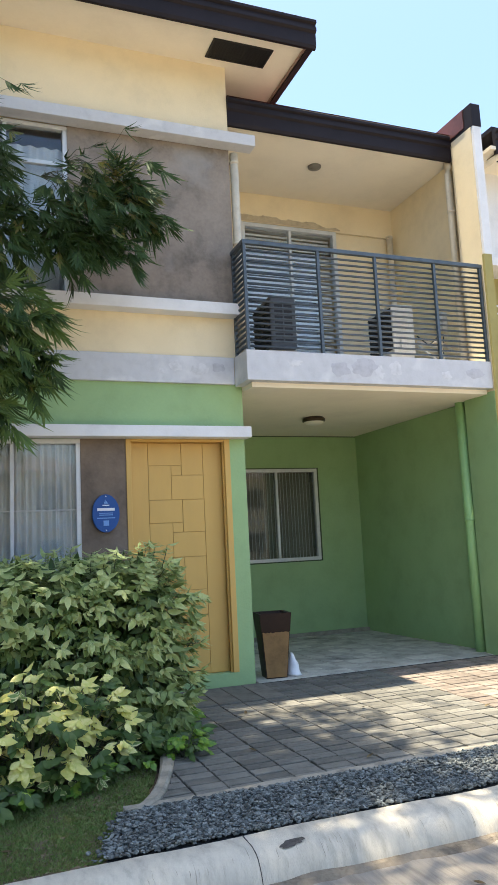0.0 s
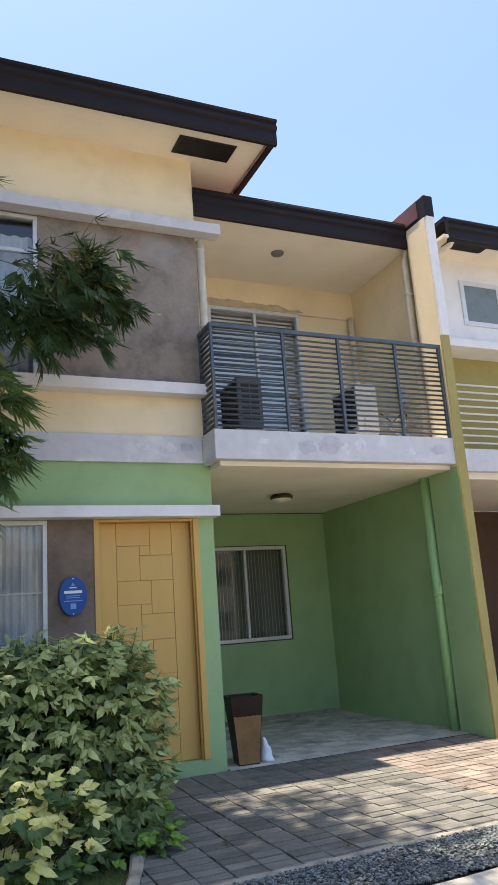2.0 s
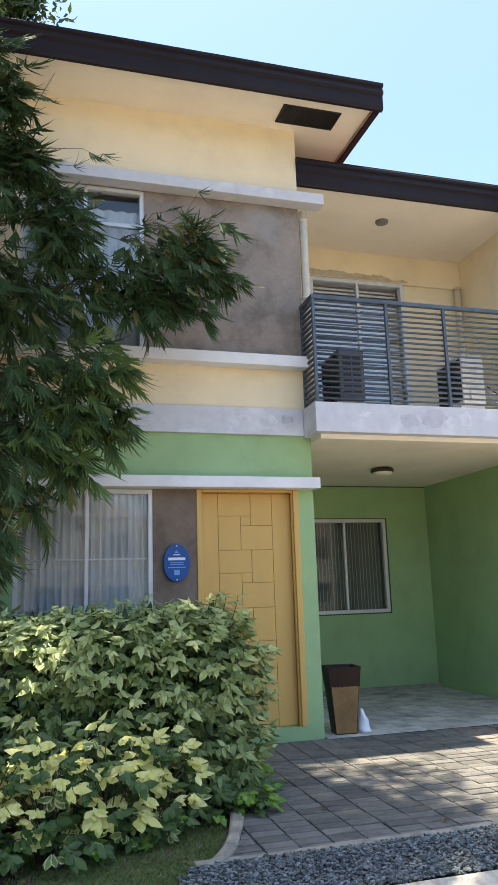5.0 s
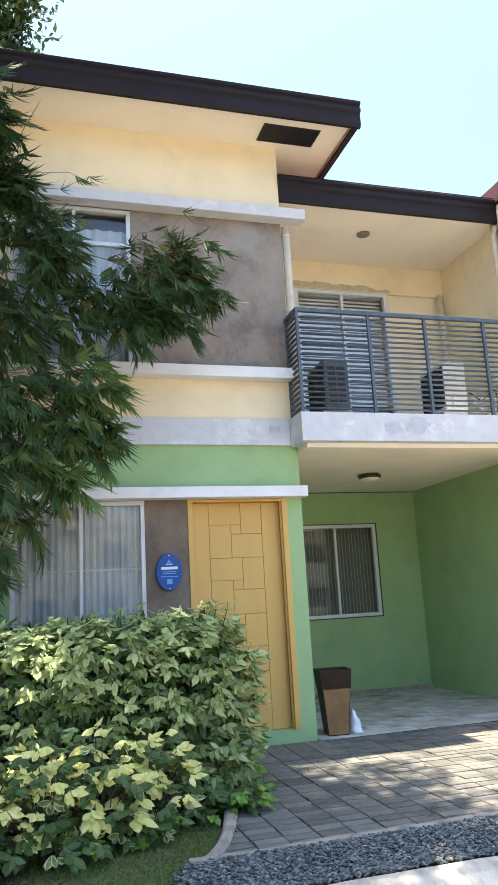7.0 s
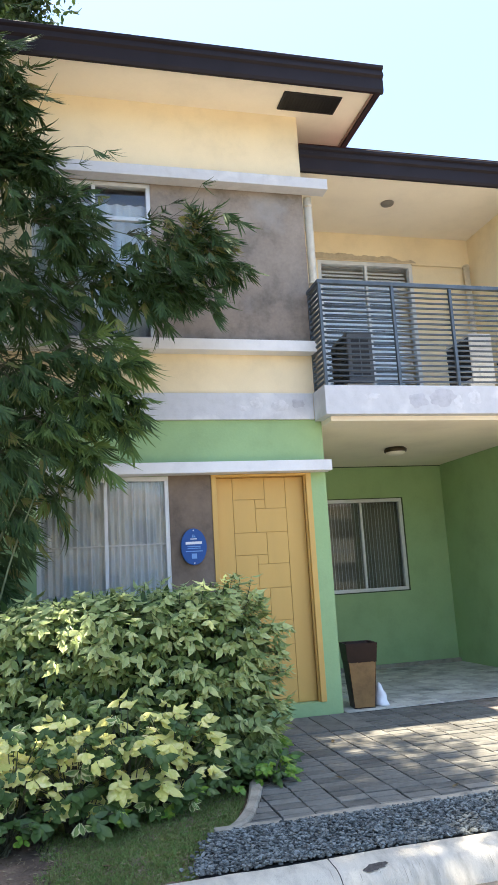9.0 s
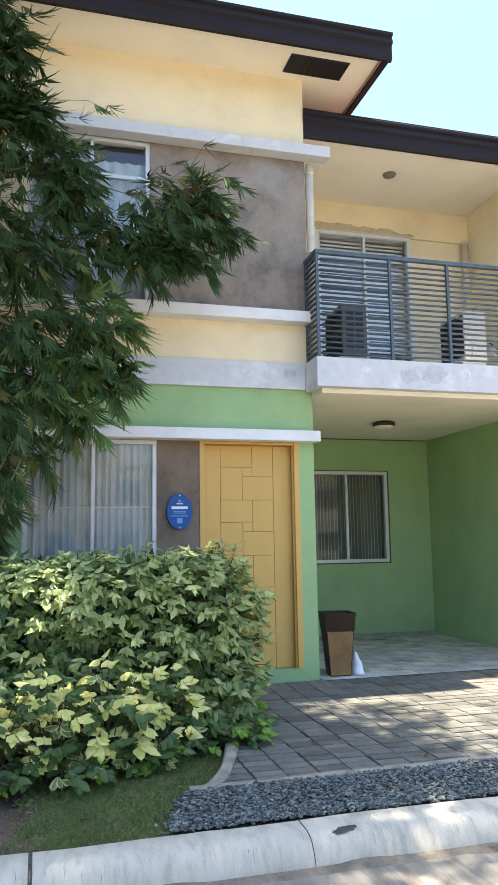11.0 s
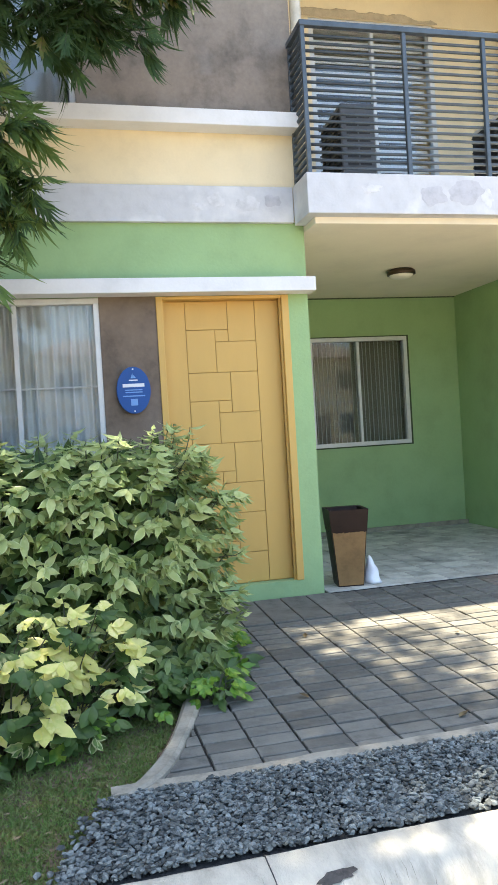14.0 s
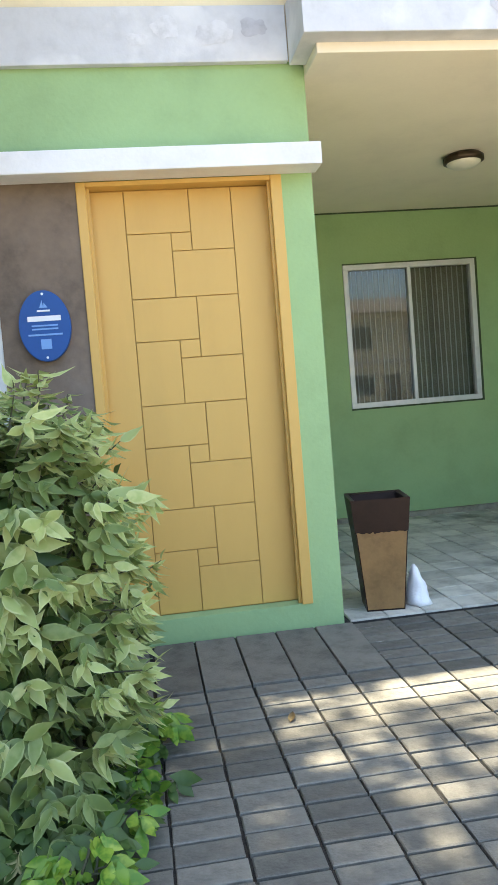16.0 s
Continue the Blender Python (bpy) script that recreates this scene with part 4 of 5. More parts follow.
def leaf_geo(L, W, droop=0.25, fold=0.25, steps=((0.0, 0.02), (0.18, 0.38), (0.42, 0.5), (0.68, 0.37), (0.87, 0.14), (1.0, 0.0))):
    """A pointed leaf along x with a folded midrib and a hanging tip."""
    verts, faces, rows = [], [], []
    for t, w in steps:
        z = -droop * L * t * t
        hw = w * W
        if hw < 1e-5:
            rows.append((len(verts),))
            verts.append((t * L, 0, z))
        else:
            rows.append((len(verts), len(verts) + 1, len(verts) + 2))
            verts += [(t * L, hw, z + fold * hw), (t * L, 0, z), (t * L, -hw, z + fold * hw)]
    for a, b in zip(rows, rows[1:]):
        if len(a) == 3 and len(b) == 3:
            faces += [(a[0], a[1], b[1], b[0]), (a[1], a[2], b[2], b[1])]
        elif len(b) == 1:
            faces += [(a[0], a[1], b[0]), (a[1], a[2], b[0])]
    return np.array(verts), faces


def margins(v):
    return [1.0 if abs(p[1]) > 1e-6 else 0.0 for p in v]


def set_margin(me, values):
    me.attributes.new("margin", "FLOAT", "POINT").data.foreach_set("value", values)


def basis(d, n):
    """Rows of a frame with x along d and z near n."""
    d = d / np.linalg.norm(d)
    y = np.cross(n, d)
    ly = np.linalg.norm(y)
    y = y / ly if ly > 1e-6 else np.array((0.0, 1.0, 0.0))
    return np.array((d, y, np.cross(y, d)))


class Foliage:
    """Collects leaves of a few shapes into one mesh."""

    def __init__(self, shapes):
        self.shapes, self.v, self.f, self.n = shapes, [], [], 0
        self.list = []

    def leaf(self, p, d, n, s=1.0):
        k = int(rng.integers(len(self.shapes)))
        self.list.append((k, np.array(p, float), basis(d, n), s))

    def build(self, name, m, parent, label="", single=0, near=None, leafname="leaf"):
        rest = self.list
        if single:
            order = sorted(range(len(rest)), key=lambda i: float(np.linalg.norm(rest[i][1] - np.array(near))))
            chosen = set(order[:single])
            datas = []
            for v, f in self.shapes:
                me = bpy.data.meshes.new(leafname)
                me.from_pydata([tuple(q) for q in v], [], f)
                me.materials.append(m)
                me.polygons.foreach_set("use_smooth", [True] * len(me.polygons))
                set_margin(me, margins(v))
                datas.append(me)
            for i in sorted(chosen):
                k, p, B, s = rest[i]
                o = new(leafname, datas[k])
                o.parent = parent
                M = Matrix(((B[0][0], B[1][0], B[2][0]), (B[0][1], B[1][1], B[2][1]), (B[0][2], B[1][2], B[2][2])))
                o.matrix_basis = Matrix.Translation(Vector(p) - parent.location) @ M.to_4x4() @ Matrix.Scale(s, 4)
            rest = [q for i, q in enumerate(rest) if i not in chosen]
        V, Fc, n, mg = [], [], 0, []
        em = [margins(v) for v, f in self.shapes]
        off = np.array(parent.location) if parent else np.zeros(3)
        for k, p, B, s in rest:
            v, f = self.shapes[k]
            V.append(v * s @ B + p - off)
            Fc += [tuple(i + n for i in q) for q in f]
            n += len(v)
            mg += em[k]
        ob = obj(name, np.concatenate(V), Fc, m, parent, smooth=True)
        set_margin(ob.data, mg)
        tagged(ob, label, kind="stuff")
        return ob


def unit(v):
    return v / max(np.linalg.norm(v), 1e-9)


def whorl(fol, p, axis, count, tilt, s, hang=0.3, flutter=0.2):
    """Leaves spread round a shoot."""
    axis = unit(axis)
    u = unit(np.cross(axis, np.array((0.31, 0.77, 0.21))))
    w = np.cross(axis, u)
    a0 = rng.uniform(0, 6.28)
    for i in range(count):
        a = a0 + i * 2.4 + rng.normal(0, 0.2)
        th = tilt + rng.normal(0, 0.18)
        d = axis * math.cos(th) + (u * math.cos(a) + w * math.sin(a)) * math.sin(th)
        d = unit(d + np.array((0, 0, -hang)))
        fol.leaf(p - axis * 0.012 * i, d, axis + rng.normal(0, flutter, 3), s * rng.uniform(0.7, 1.15))


def cluster(fol, p, n, count, s):
    """A tuft of leaves fanned about a shoot's end, their tips hanging."""
    n = unit(n + np.array((0, -0.35, 0.0)))
    side = unit(np.cross(n, np.array((0.0, 0.0, 1.0))) + rng.normal(0, 0.2, 3))
    up = np.cross(side, n)
    tilt = rng.normal(0, 0.3)
    for i in range(count):
        a = (i + 0.5) / count * 3.6 - 1.8 + tilt + rng.normal(0, 0.15)
        d = unit(n * rng.uniform(0.25, 0.6) + side * math.sin(a) - up * math.cos(a) * 0.9 + np.array((0, 0, -0.5)))
        fol.leaf(p + rng.normal(0, 0.008, 3), d, n * 0.7 + np.array((0, -0.5, 0.45)) + rng.normal(0, 0.22, 3), s * rng.uniform(0.75, 1.15))


# ---- hedge ----
HC, HH = np.array((0.10, 6.12, 0.53)), np.array((1.99, 0.60, 0.715))
hedge = empty("hedge", (0.1, 6.0, -0.1), "dense clipped shrub with pale dusty green pointed leaves", "shrub")
POINTED = ((0.0, 0.04), (0.14, 0.34), (0.34, 0.5), (0.56, 0.43), (0.8, 0.15), (1.0, 0.0))
SHAPES = [leaf_geo(0.102, 0.04, 0.3, 0.25, POINTED), leaf_geo(0.09, 0.037, 0.2, 0.2, POINTED), leaf_geo(0.115, 0.042, 0.4, 0.28, POINTED), leaf_geo(0.078, 0.031, 0.45, 0.3, POINTED)]
hl, tipl = Foliage(SHAPES), Foliage(SHAPES)
core = Foliage([leaf_geo(0.115, 0.052, 0.3, 0.2)])
twigs_v, twigs_f = [], []


def add_tube(V, Fc, pts, radii, sides=5):
    v, f = tube_data(pts, radii, sides)
    n = len(V)
    V += v
    Fc += [tuple(i + n for i in q) for q in f]


def hedge_point(q, k):
    """A point of the hedge's rounded outline."""
    p = q / (np.sum(np.abs(q) ** 6) ** (1 / 6))
    lump = 1 + 0.055 * noise.noise(Vector(p * HH * 3.2)) + 0.03 * noise.noise(Vector(p * HH * 8.0))
    at = HC + p * HH * k * lump
    at[2] += 0.04 * (at[0] - 1.0) * max(0.0, at[2])
    return at, unit(np.sign(p) * np.abs(p) ** 5 / HH)


for _ in range(3700):
    face = rng.choice(4, p=(0.42, 0.27, 0.28, 0.03))
    q = rng.uniform(-1, 1, 3)
    q[[1, 2, 0, 1][face]] = (-1, 1, 1, 1)[face]
    k = 1.0 - 0.2 * rng.random() ** 1.5
    p, n = hedge_point(q, k)
    hollow = noise.noise(Vector(p * 5.5)) + 0.5 * noise.noise(Vector(p * 13.0))
    if p[2] < 0.0 or (k > 0.93 and hollow < -0.22):
        continue
    # Pale leaves are new growth, but thin out low down to paint shade.
    young = k > 0.93 and rng.random() < 0.40 + 0.5 * (p[2] - 0.55)
    axis = unit(n + np.array((0.0, -0.3, 0.3)) + rng.normal(0, 0.2, 3))
    whorl(tipl if young else hl, p, axis, int(rng.integers(4, 7)), 1.15, rng.uniform(0.72, 1.05), 0.9, 0.16)
    if rng.random() < 0.14:
        add_tube(twigs_v, twigs_f, [p - n * 0.2 - np.array((0, 0, 0.22)), p - n * 0.08 - np.array((0, 0, 0.08)) + rng.normal(0, 0.015, 3), p], [0.005, 0.0035, 0.002], 4)
# longer shoots that break the outline, most at the end beside the path
for i in range(70):
    q = rng.uniform(-1, 1, 3)
    if i % 5 < 2:
        q[2] = 1
    elif i % 5 < 4:
        q[0] = 1
        q[2] = rng.uniform(-0.7, 1)
    else:
        q[1] = -1
    if i % 3 == 0:
        q[0] = max(q[0], rng.uniform(0.5, 1))
    p, n = hedge_point(q, 1.0)
    if p[2] < 0.05:
        continue
    out = unit(n + np.array((0.1, -0.1, 0.35)) + rng.normal(0, 0.25, 3))
    L = rng.uniform(0.015, 0.06)
    tip = p + out * L
    add_tube(twigs_v, twigs_f, [p - n * 0.12, p, tip], [0.003, 0.0025, 0.0015], 4)
    for f in (0.45, 1.0):
        whorl(tipl, p + out * L * f, out, 5, 1.05, rng.uniform(0.65, 0.95), 0.6, 0.18)
# Inner leaves are coloured dark to stand for shade in the gaps.
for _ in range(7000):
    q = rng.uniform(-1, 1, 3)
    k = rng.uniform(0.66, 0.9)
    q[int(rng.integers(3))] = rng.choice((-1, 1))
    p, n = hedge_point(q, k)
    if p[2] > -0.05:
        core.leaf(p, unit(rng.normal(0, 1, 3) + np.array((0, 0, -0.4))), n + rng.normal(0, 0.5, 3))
hl.build("foliage", LEAF, hedge)
tipl.build("young_foliage", TLEAFH, hedge, "pale yellowish green young leaves, fewer low down to paint shade", single=280, near=(2.1, 5.75, 0.8))
core.build("inner_foliage", DLEAF, hedge, "inner leaves coloured dark for the shade between shoots")
for i in range(16):
    x = -1.6 + 3.5 * i / 15
    y = 6.0 + rng.normal(0, 0.12)
    add_tube(twigs_v, twigs_f, [(x, y, -0.12), (x + rng.normal(0, 0.08), y + rng.normal(0, 0.1), 0.4), (x + rng.normal(0, 0.15), y - 0.05, 0.95)], [0.014, 0.01, 0.005], 6)
obj("branching", [Vector(v) - hedge.location for v in twigs_v], twigs_f, TWIG, hedge)


# ---- variegated plants in front of the hedge ----
def front_y(x):
    return 5.66 + (x - 1.75) * (0.33 if x > 0 else 0.28) if x < 1.75 else 5.66


BROADTIP = ((0.0, 0.03), (0.18, 0.24), (0.42, 0.46), (0.64, 0.44), (0.86, 0.19), (1.0, 0.0))


def low_plant(name, x, y, h, r, mats, label, leaf, shoots):
    e = empty(name, (x, y, -0.1), label, "plant", "low plants before the hedge")
    sv, sf = [], []
    for ki, (mm, share) in enumerate(mats):
        fol = Foliage([leaf_geo(leaf, leaf * 0.5, 0.4, 0.25, BROADTIP), leaf_geo(leaf * 0.85, leaf * 0.46, 0.25, 0.2, BROADTIP), leaf_geo(leaf * 0.7, leaf * 0.38, 0.5, 0.3, BROADTIP)])
        for _ in range(max(2, int(shoots * share))):
            a, rr = rng.uniform(0, 6.28), r * math.sqrt(rng.uniform(0, 1))
            p = np.array((x + rr * math.cos(a), y + rr * math.sin(a) * 0.8, -0.06 + h * rng.uniform(0.25, 1.0) * (1 - 0.45 * (rr / r) ** 2)))
            out = unit(np.array((math.cos(a) * rr / r, math.sin(a) * rr / r - 0.45, 0.7)))
            cluster(fol, p, out, int(rng.integers(4, 8)), rng.uniform(0.75, 1.2))
            add_tube(sv, sf, [(x + rng.normal(0, 0.02), y + rng.normal(0, 0.02), -0.1), tuple(p * 0.5 + np.array((x, y, p[2] * 0.3)) * 0.5), tuple(p)], [0.005, 0.004, 0.002], 4)
        fol.build("foliage", mm, e)
    obj("branching", [Vector(v) - e.location for v in sv], sf, TWIG, e)


YL = "low plant with cream-yellow variegated leaves before the hedge"
for x, dy, h in ((-1.6, 0.15, 0.5), (-1.15, 0.1, 0.52), (-0.75, 0.12, 0.5), (-0.35, 0.05, 0.5), (0.0, 0.06, 0.5), (0.3, 0.06, 0.54), (0.62, 0.03, 0.56), (0.95, 0.0, 0.58), (1.24, 0.02, 0.54)):
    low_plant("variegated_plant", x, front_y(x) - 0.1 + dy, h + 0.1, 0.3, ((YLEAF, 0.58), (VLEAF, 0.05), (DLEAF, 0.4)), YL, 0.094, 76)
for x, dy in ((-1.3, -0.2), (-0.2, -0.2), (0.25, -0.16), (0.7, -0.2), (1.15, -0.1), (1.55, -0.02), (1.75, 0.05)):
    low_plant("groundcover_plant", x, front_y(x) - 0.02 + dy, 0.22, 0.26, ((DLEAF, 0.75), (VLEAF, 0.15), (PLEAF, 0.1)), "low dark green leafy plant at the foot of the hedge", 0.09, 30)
for x, y in ((1.98, 5.72), (2.06, 5.98), (2.1, 6.25), (1.92, 5.52)):
    low_plant("pothos", x, y, 0.2, 0.14, ((PLEAF, 0.7), (DLEAF, 0.3)), "glossy lime-green pothos spilling over the paving edge", 0.075, 24)


# ---- bamboo ----
bamboo = empty("bamboo", (-0.3, 6.7, -0.1), "drooping clump of dark green bamboo before the facade", "bamboo")
NARROW = ((0.0, 0.05), (0.12, 0.42), (0.4, 0.5), (0.75, 0.25), (1.0, 0.0))
bl = Foliage([leaf_geo(0.2, 0.0185, 0.3, 0.3, NARROW), leaf_geo(0.165, 0.017, 0.2, 0.3, NARROW), leaf_geo(0.235, 0.0195, 0.45, 0.3, NARROW)])
fl = Foliage(bl.shapes)
dl = Foliage([leaf_geo(0.16, 0.02, 0.3, 0.3, NARROW), leaf_geo(0.12, 0.018, 0.2, 0.3, NARROW)])
tv, tf = [], []
CL = ((0.22, 6.45, 5.3, 0.32, 30), (0.02, 6.4, 5.7, 0.3, 26), (0.3, 6.5, 4.9, 0.26, 22), (-0.15, 6.4, 5.2, 0.4, 30),
      (1.62, 6.46, 3.72, 0.24, 26), (1.36, 6.45, 3.62, 0.22, 20), (1.98, 6.5, 4.02, 0.15, 16), (1.85, 6.47, 3.62, 0.18, 12), (1.86, 6.5, 4.25, 0.18, 12),
      (0.1, 6.47, 5.48, 0.38, 34), (0.28, 6.53, 4.7, 0.42, 46), (0.72, 6.42, 4.15, 0.4, 46), (1.45, 6.42, 4.11, 0.31, 32), (1.88, 6.5, 4.09, 0.31, 40), (2.12, 6.55, 3.93, 0.18, 12), (1.61, 6.45, 3.82, 0.29, 30), (1.11, 6.42, 3.87, 0.28, 24),
      (0.55, 6.47, 3.53, 0.47, 48), (0.86, 6.36, 3.03, 0.3, 30), (0.33, 6.42, 2.92, 0.45, 44), (0.89, 6.3, 2.64, 0.22, 18), (0.72, 6.3, 2.33, 0.22, 16), (0.22, 6.3, 2.2, 0.36, 26), (1.06, 6.3, 2.89, 0.22, 18), (1.11, 6.26, 2.62, 0.2, 14),
      (0.86, 6.26, 2.2, 0.22, 16), (0.55, 6.3, 2.47, 0.29, 22), (0.25, 6.36, 1.81, 0.25, 14), (-0.17, 6.53, 1.64, 0.45, 34), (-0.62, 6.53, 1.3, 0.56, 40), (0.03, 6.53, 1.25, 0.25, 12), (-0.11, 6.42, 3.37, 0.56, 50), (-0.28, 6.47, 4.37, 0.61, 56),
      (-0.45, 6.42, 2.53, 0.56, 40), (-0.17, 6.47, 5.76, 0.47, 34), (-0.84, 6.53, 5.09, 0.67, 46), (-1.06, 6.58, 3.53, 0.67, 46), (0.48, 6.48, 4.82, 0.22, 22), (0.68, 6.46, 4.4, 0.27, 28), (0.55, 6.47, 4.31, 0.45, 16), (0.92, 6.42, 3.64, 0.28, 24),
      (1.93, 6.5, 4.29, 0.27, 26), (1.61, 6.48, 4.31, 0.25, 18), (1.39, 6.46, 3.76, 0.29, 24), (0.16, 6.58, 3.87, 0.56, 50), (0.11, 6.58, 2.64, 0.47, 40), (0.03, 6.53, 5.09, 0.4, 38), (0.78, 6.37, 2.75, 0.29, 22), (1.06, 6.28, 3.09, 0.18, 10),
      (1.08, 6.26, 2.42, 0.16, 8), (-0.06, 6.75, 2.08, 0.47, 40), (-0, 6.75, 1.47, 0.36, 26), (-0.56, 6.75, 1.75, 0.56, 40), (0.61, 6.33, 1.92, 0.18, 9), (1.22, 6.26, 2.64, 0.16, 9), (1.19, 6.28, 3.03, 0.13, 7))
for cx, cy, cz, r, cnt in CL:
    hub = np.array((cx - 0.6 * r - 0.1, cy + 0.05, cz + 0.35 * r))
    for _ in range(int(cnt * (2.0 if cx < 0.45 else 1.5 if cx < 1.0 else 1.25))):
        o = rng.normal(0, 0.42, 3) * r
        p = np.array((cx, cy, cz)) + o * np.array((1, 0.8, 1))
        d = unit(o + np.array((0.25 * r, -0.08, -0.25 * r)) + rng.normal(0, 0.12, 3) * r)
        d = unit(d + np.array((0.12, 0, -0.5)))
        base = p - d * 0.13
        add_tube(tv, tf, [base, p, p + d * 0.05], [0.0022, 0.0016, 0.001], 3)
        if rng.random() < 0.25:
            add_tube(tv, tf, [hub, (hub + base) / 2 + np.array((0, 0, 0.05)), base], [0.004, 0.003, 0.002], 4)
        side = unit(np.cross(d, np.array((0.1, -1, 0.25)) + rng.normal(0, 0.35, 3)))
        nn = np.cross(side, d)
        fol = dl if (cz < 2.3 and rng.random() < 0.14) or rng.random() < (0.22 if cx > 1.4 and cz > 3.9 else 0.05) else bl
        # Brighter leaves lean to the lower right; the left's shade is coloured in.
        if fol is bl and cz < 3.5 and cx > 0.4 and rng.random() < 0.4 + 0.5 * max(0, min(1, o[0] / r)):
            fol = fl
        k = int(rng.integers(7, 12))
        for i in range(k):
            f = i / (k - 1) * 2 - 1
            ld = unit(d * (1.15 - 0.5 * abs(f)) + side * f * 0.52 + np.array((0, 0, -0.5)))
            fol.leaf(p - d * 0.07 * abs(f), ld, nn + rng.normal(0, 0.25, 3), rng.uniform(0.7, 1.15))
for pts in (((0.44, 6.53, 4.87), (0.78, 6.55, 4.89), (1.03, 6.56, 5.05)), ((1.28, 6.47, 4.2), (1.73, 6.5, 4.54), (1.86, 6.53, 4.78))):
    add_tube(tv, tf, pts, [0.003, 0.0025, 0.0015], 4)
    for p in pts[1:]:
        for i in range(6):
            bl.leaf(p, unit(np.array((0.8, -0.1, -0.1)) + rng.normal(0, 0.5, 3)), np.array((0.1, -1, 0.5)), 0.75)
fl.build("fresh_foliage", BLEAF3, bamboo, "brighter green leaves, left out where the left side is shaded")
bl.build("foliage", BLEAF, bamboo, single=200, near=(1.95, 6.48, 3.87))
dl.build("dry_foliage", BLEAF2, bamboo, "yellowish drying leaves")
obj("twig_spray", [Vector(v) - bamboo.location for v in tv], tf, TWIG, bamboo)
for pts in (((-0.3, 6.7, -0.12), (-0.28, 6.81, 1.53), (-0, 6.64, 3.2), (0.33, 6.53, 4.98), (0.61, 6.42, 5.65)),
            ((-0.45, 6.65, -0.12), (-0.45, 6.75, 2.08), (0.05, 6.58, 3.87), (0.83, 6.47, 4.26), (1.73, 6.47, 4.04)),
            ((-0.2, 6.8, -0.12), (-0.06, 6.86, 1.19), (0.28, 6.64, 2.31), (0.72, 6.42, 2.92), (1, 6.3, 2.64)),
            ((-0.6, 6.7, -0.12), (-0.78, 6.75, 2.53), (-0.56, 6.64, 4.54), (-0.17, 6.53, 5.76)),
            ((-0.5, 6.8, -0.12), (-0.73, 6.97, 2.08), (-0.95, 6.75, 3.87), (-1.06, 6.64, 5.21)),
            ((-0.23, 6.36, 0.86), (0.08, 6.33, 1.53), (0.39, 6.3, 2.2), (0.63, 6.33, 2.64)),
            ((0.05, 6.36, 0.86), (0.23, 6.33, 1.53), (0.44, 6.3, 2.08), (0.61, 6.3, 2.53)),
            ((-0.1, 6.55, -0.12), (0.05, 6.58, 1.41), (0.33, 6.47, 2.08), (0.55, 6.42, 3.09))):
    n = 14
    sm = []
    for i in range(n + 1):
        t = i / n * (len(pts) - 1)
        k = min(int(t), len(pts) - 2)
        f = t - k
        a, b, c, d = (Vector(pts[max(k - 1, 0)]), Vector(pts[k]), Vector(pts[k + 1]), Vector(pts[min(k + 2, len(pts) - 1)]))
        sm.append(0.5 * (2 * b + (c - a) * f + (2 * a - 5 * b + 4 * c - d) * f * f + (3 * b - a - 3 * c + d) * f ** 3) - bamboo.location)
    tube("culm", sm, [0.0095 - 0.007 * i / n + (0.001 if i % 2 else 0) for i in range(n + 1)], CULM, bamboo, 8)


# ---- trees ----
def tree(base, lean, height, clumps, label, leaf, per, spread):
    """Tapered trunk, limbs out to each clump, and a gappy crown of leaves."""
    t = empty("tree", base, label, "tree")
    o = Vector(base)
    top = o + Vector((lean[0], lean[1], height))
    trunk = [Vector((0, 0, -0.2)), (top - o) * 0.35 + Vector((0.1, -0.05, 0)), (top - o) * 0.7, top - o]
    tube("trunk", trunk, [0.22, 0.17, 0.13, 0.08], BARK, t, 12)
    fol = Foliage([leaf_geo(leaf, leaf * 0.45, 0.25, 0.2, ((0.0, 0.05), (0.35, 0.5), (1.0, 0.0))), leaf_geo(leaf * 0.8, leaf * 0.42, 0.1, 0.2, ((0.0, 0.05), (0.4, 0.5), (1.0, 0.0)))])
    for c in clumps:
        c = np.array(c, float)
        tip = Vector(c) - o
        st = trunk[2].lerp(trunk[3], float(rng.uniform(0, 1)))
        tube("limb", [st, (st + tip) / 2 + Vector((0, 0, 0.2)), tip], [0.055, 0.035, 0.012], BARK, t, 7)
        for _ in range(per):
            q = c + rng.normal(0, 1, 3) * np.array(spread)
            for _ in range(6):
                fol.leaf(q + rng.normal(0, 0.09, 3), unit(rng.normal(0, 1, 3) + np.array((0, 0, -0.4))), np.array((0, 0, 1)) + rng.normal(0, 0.5, 3), rng.uniform(0.7, 1.2))
    fol.build("crown", TLEAF, t)


trng = random.Random(5)
clumps = []
for i in range(64):
    x, y = (trng.uniform(-4.4, 2.2), trng.uniform(0.8, 6.4)) if i < 22 else (trng.uniform(-0.2, 2.45), trng.uniform(3.9, 6.4)) if i < 42 else (trng.uniform(-2.6, 0.8), trng.uniform(3.7, 5.4)) if i < 54 else (trng.uniform(0.5, 2.1), trng.uniform(4.0, 6.0))
    if y > 4.9:
        x = min(x, 1.55 + 0.4 * trng.random())
    clumps.append((x, y, trng.uniform(8.7, 10.4)))
clumps += [(trng.uniform(-1.6, 0.9), trng.uniform(3.85, 4.45), trng.uniform(8.8, 10.0)) for i in range(12)]
clumps += [(trng.uniform(-2.6, 1.0), trng.uniform(6.15, 6.6), trng.uniform(8.9, 9.8)) for i in range(9)]
clumps += [(trng.uniform(-1.6, 1.5), trng.uniform(5.9, 6.7), trng.uniform(8.8, 9.7)) for i in range(14)]
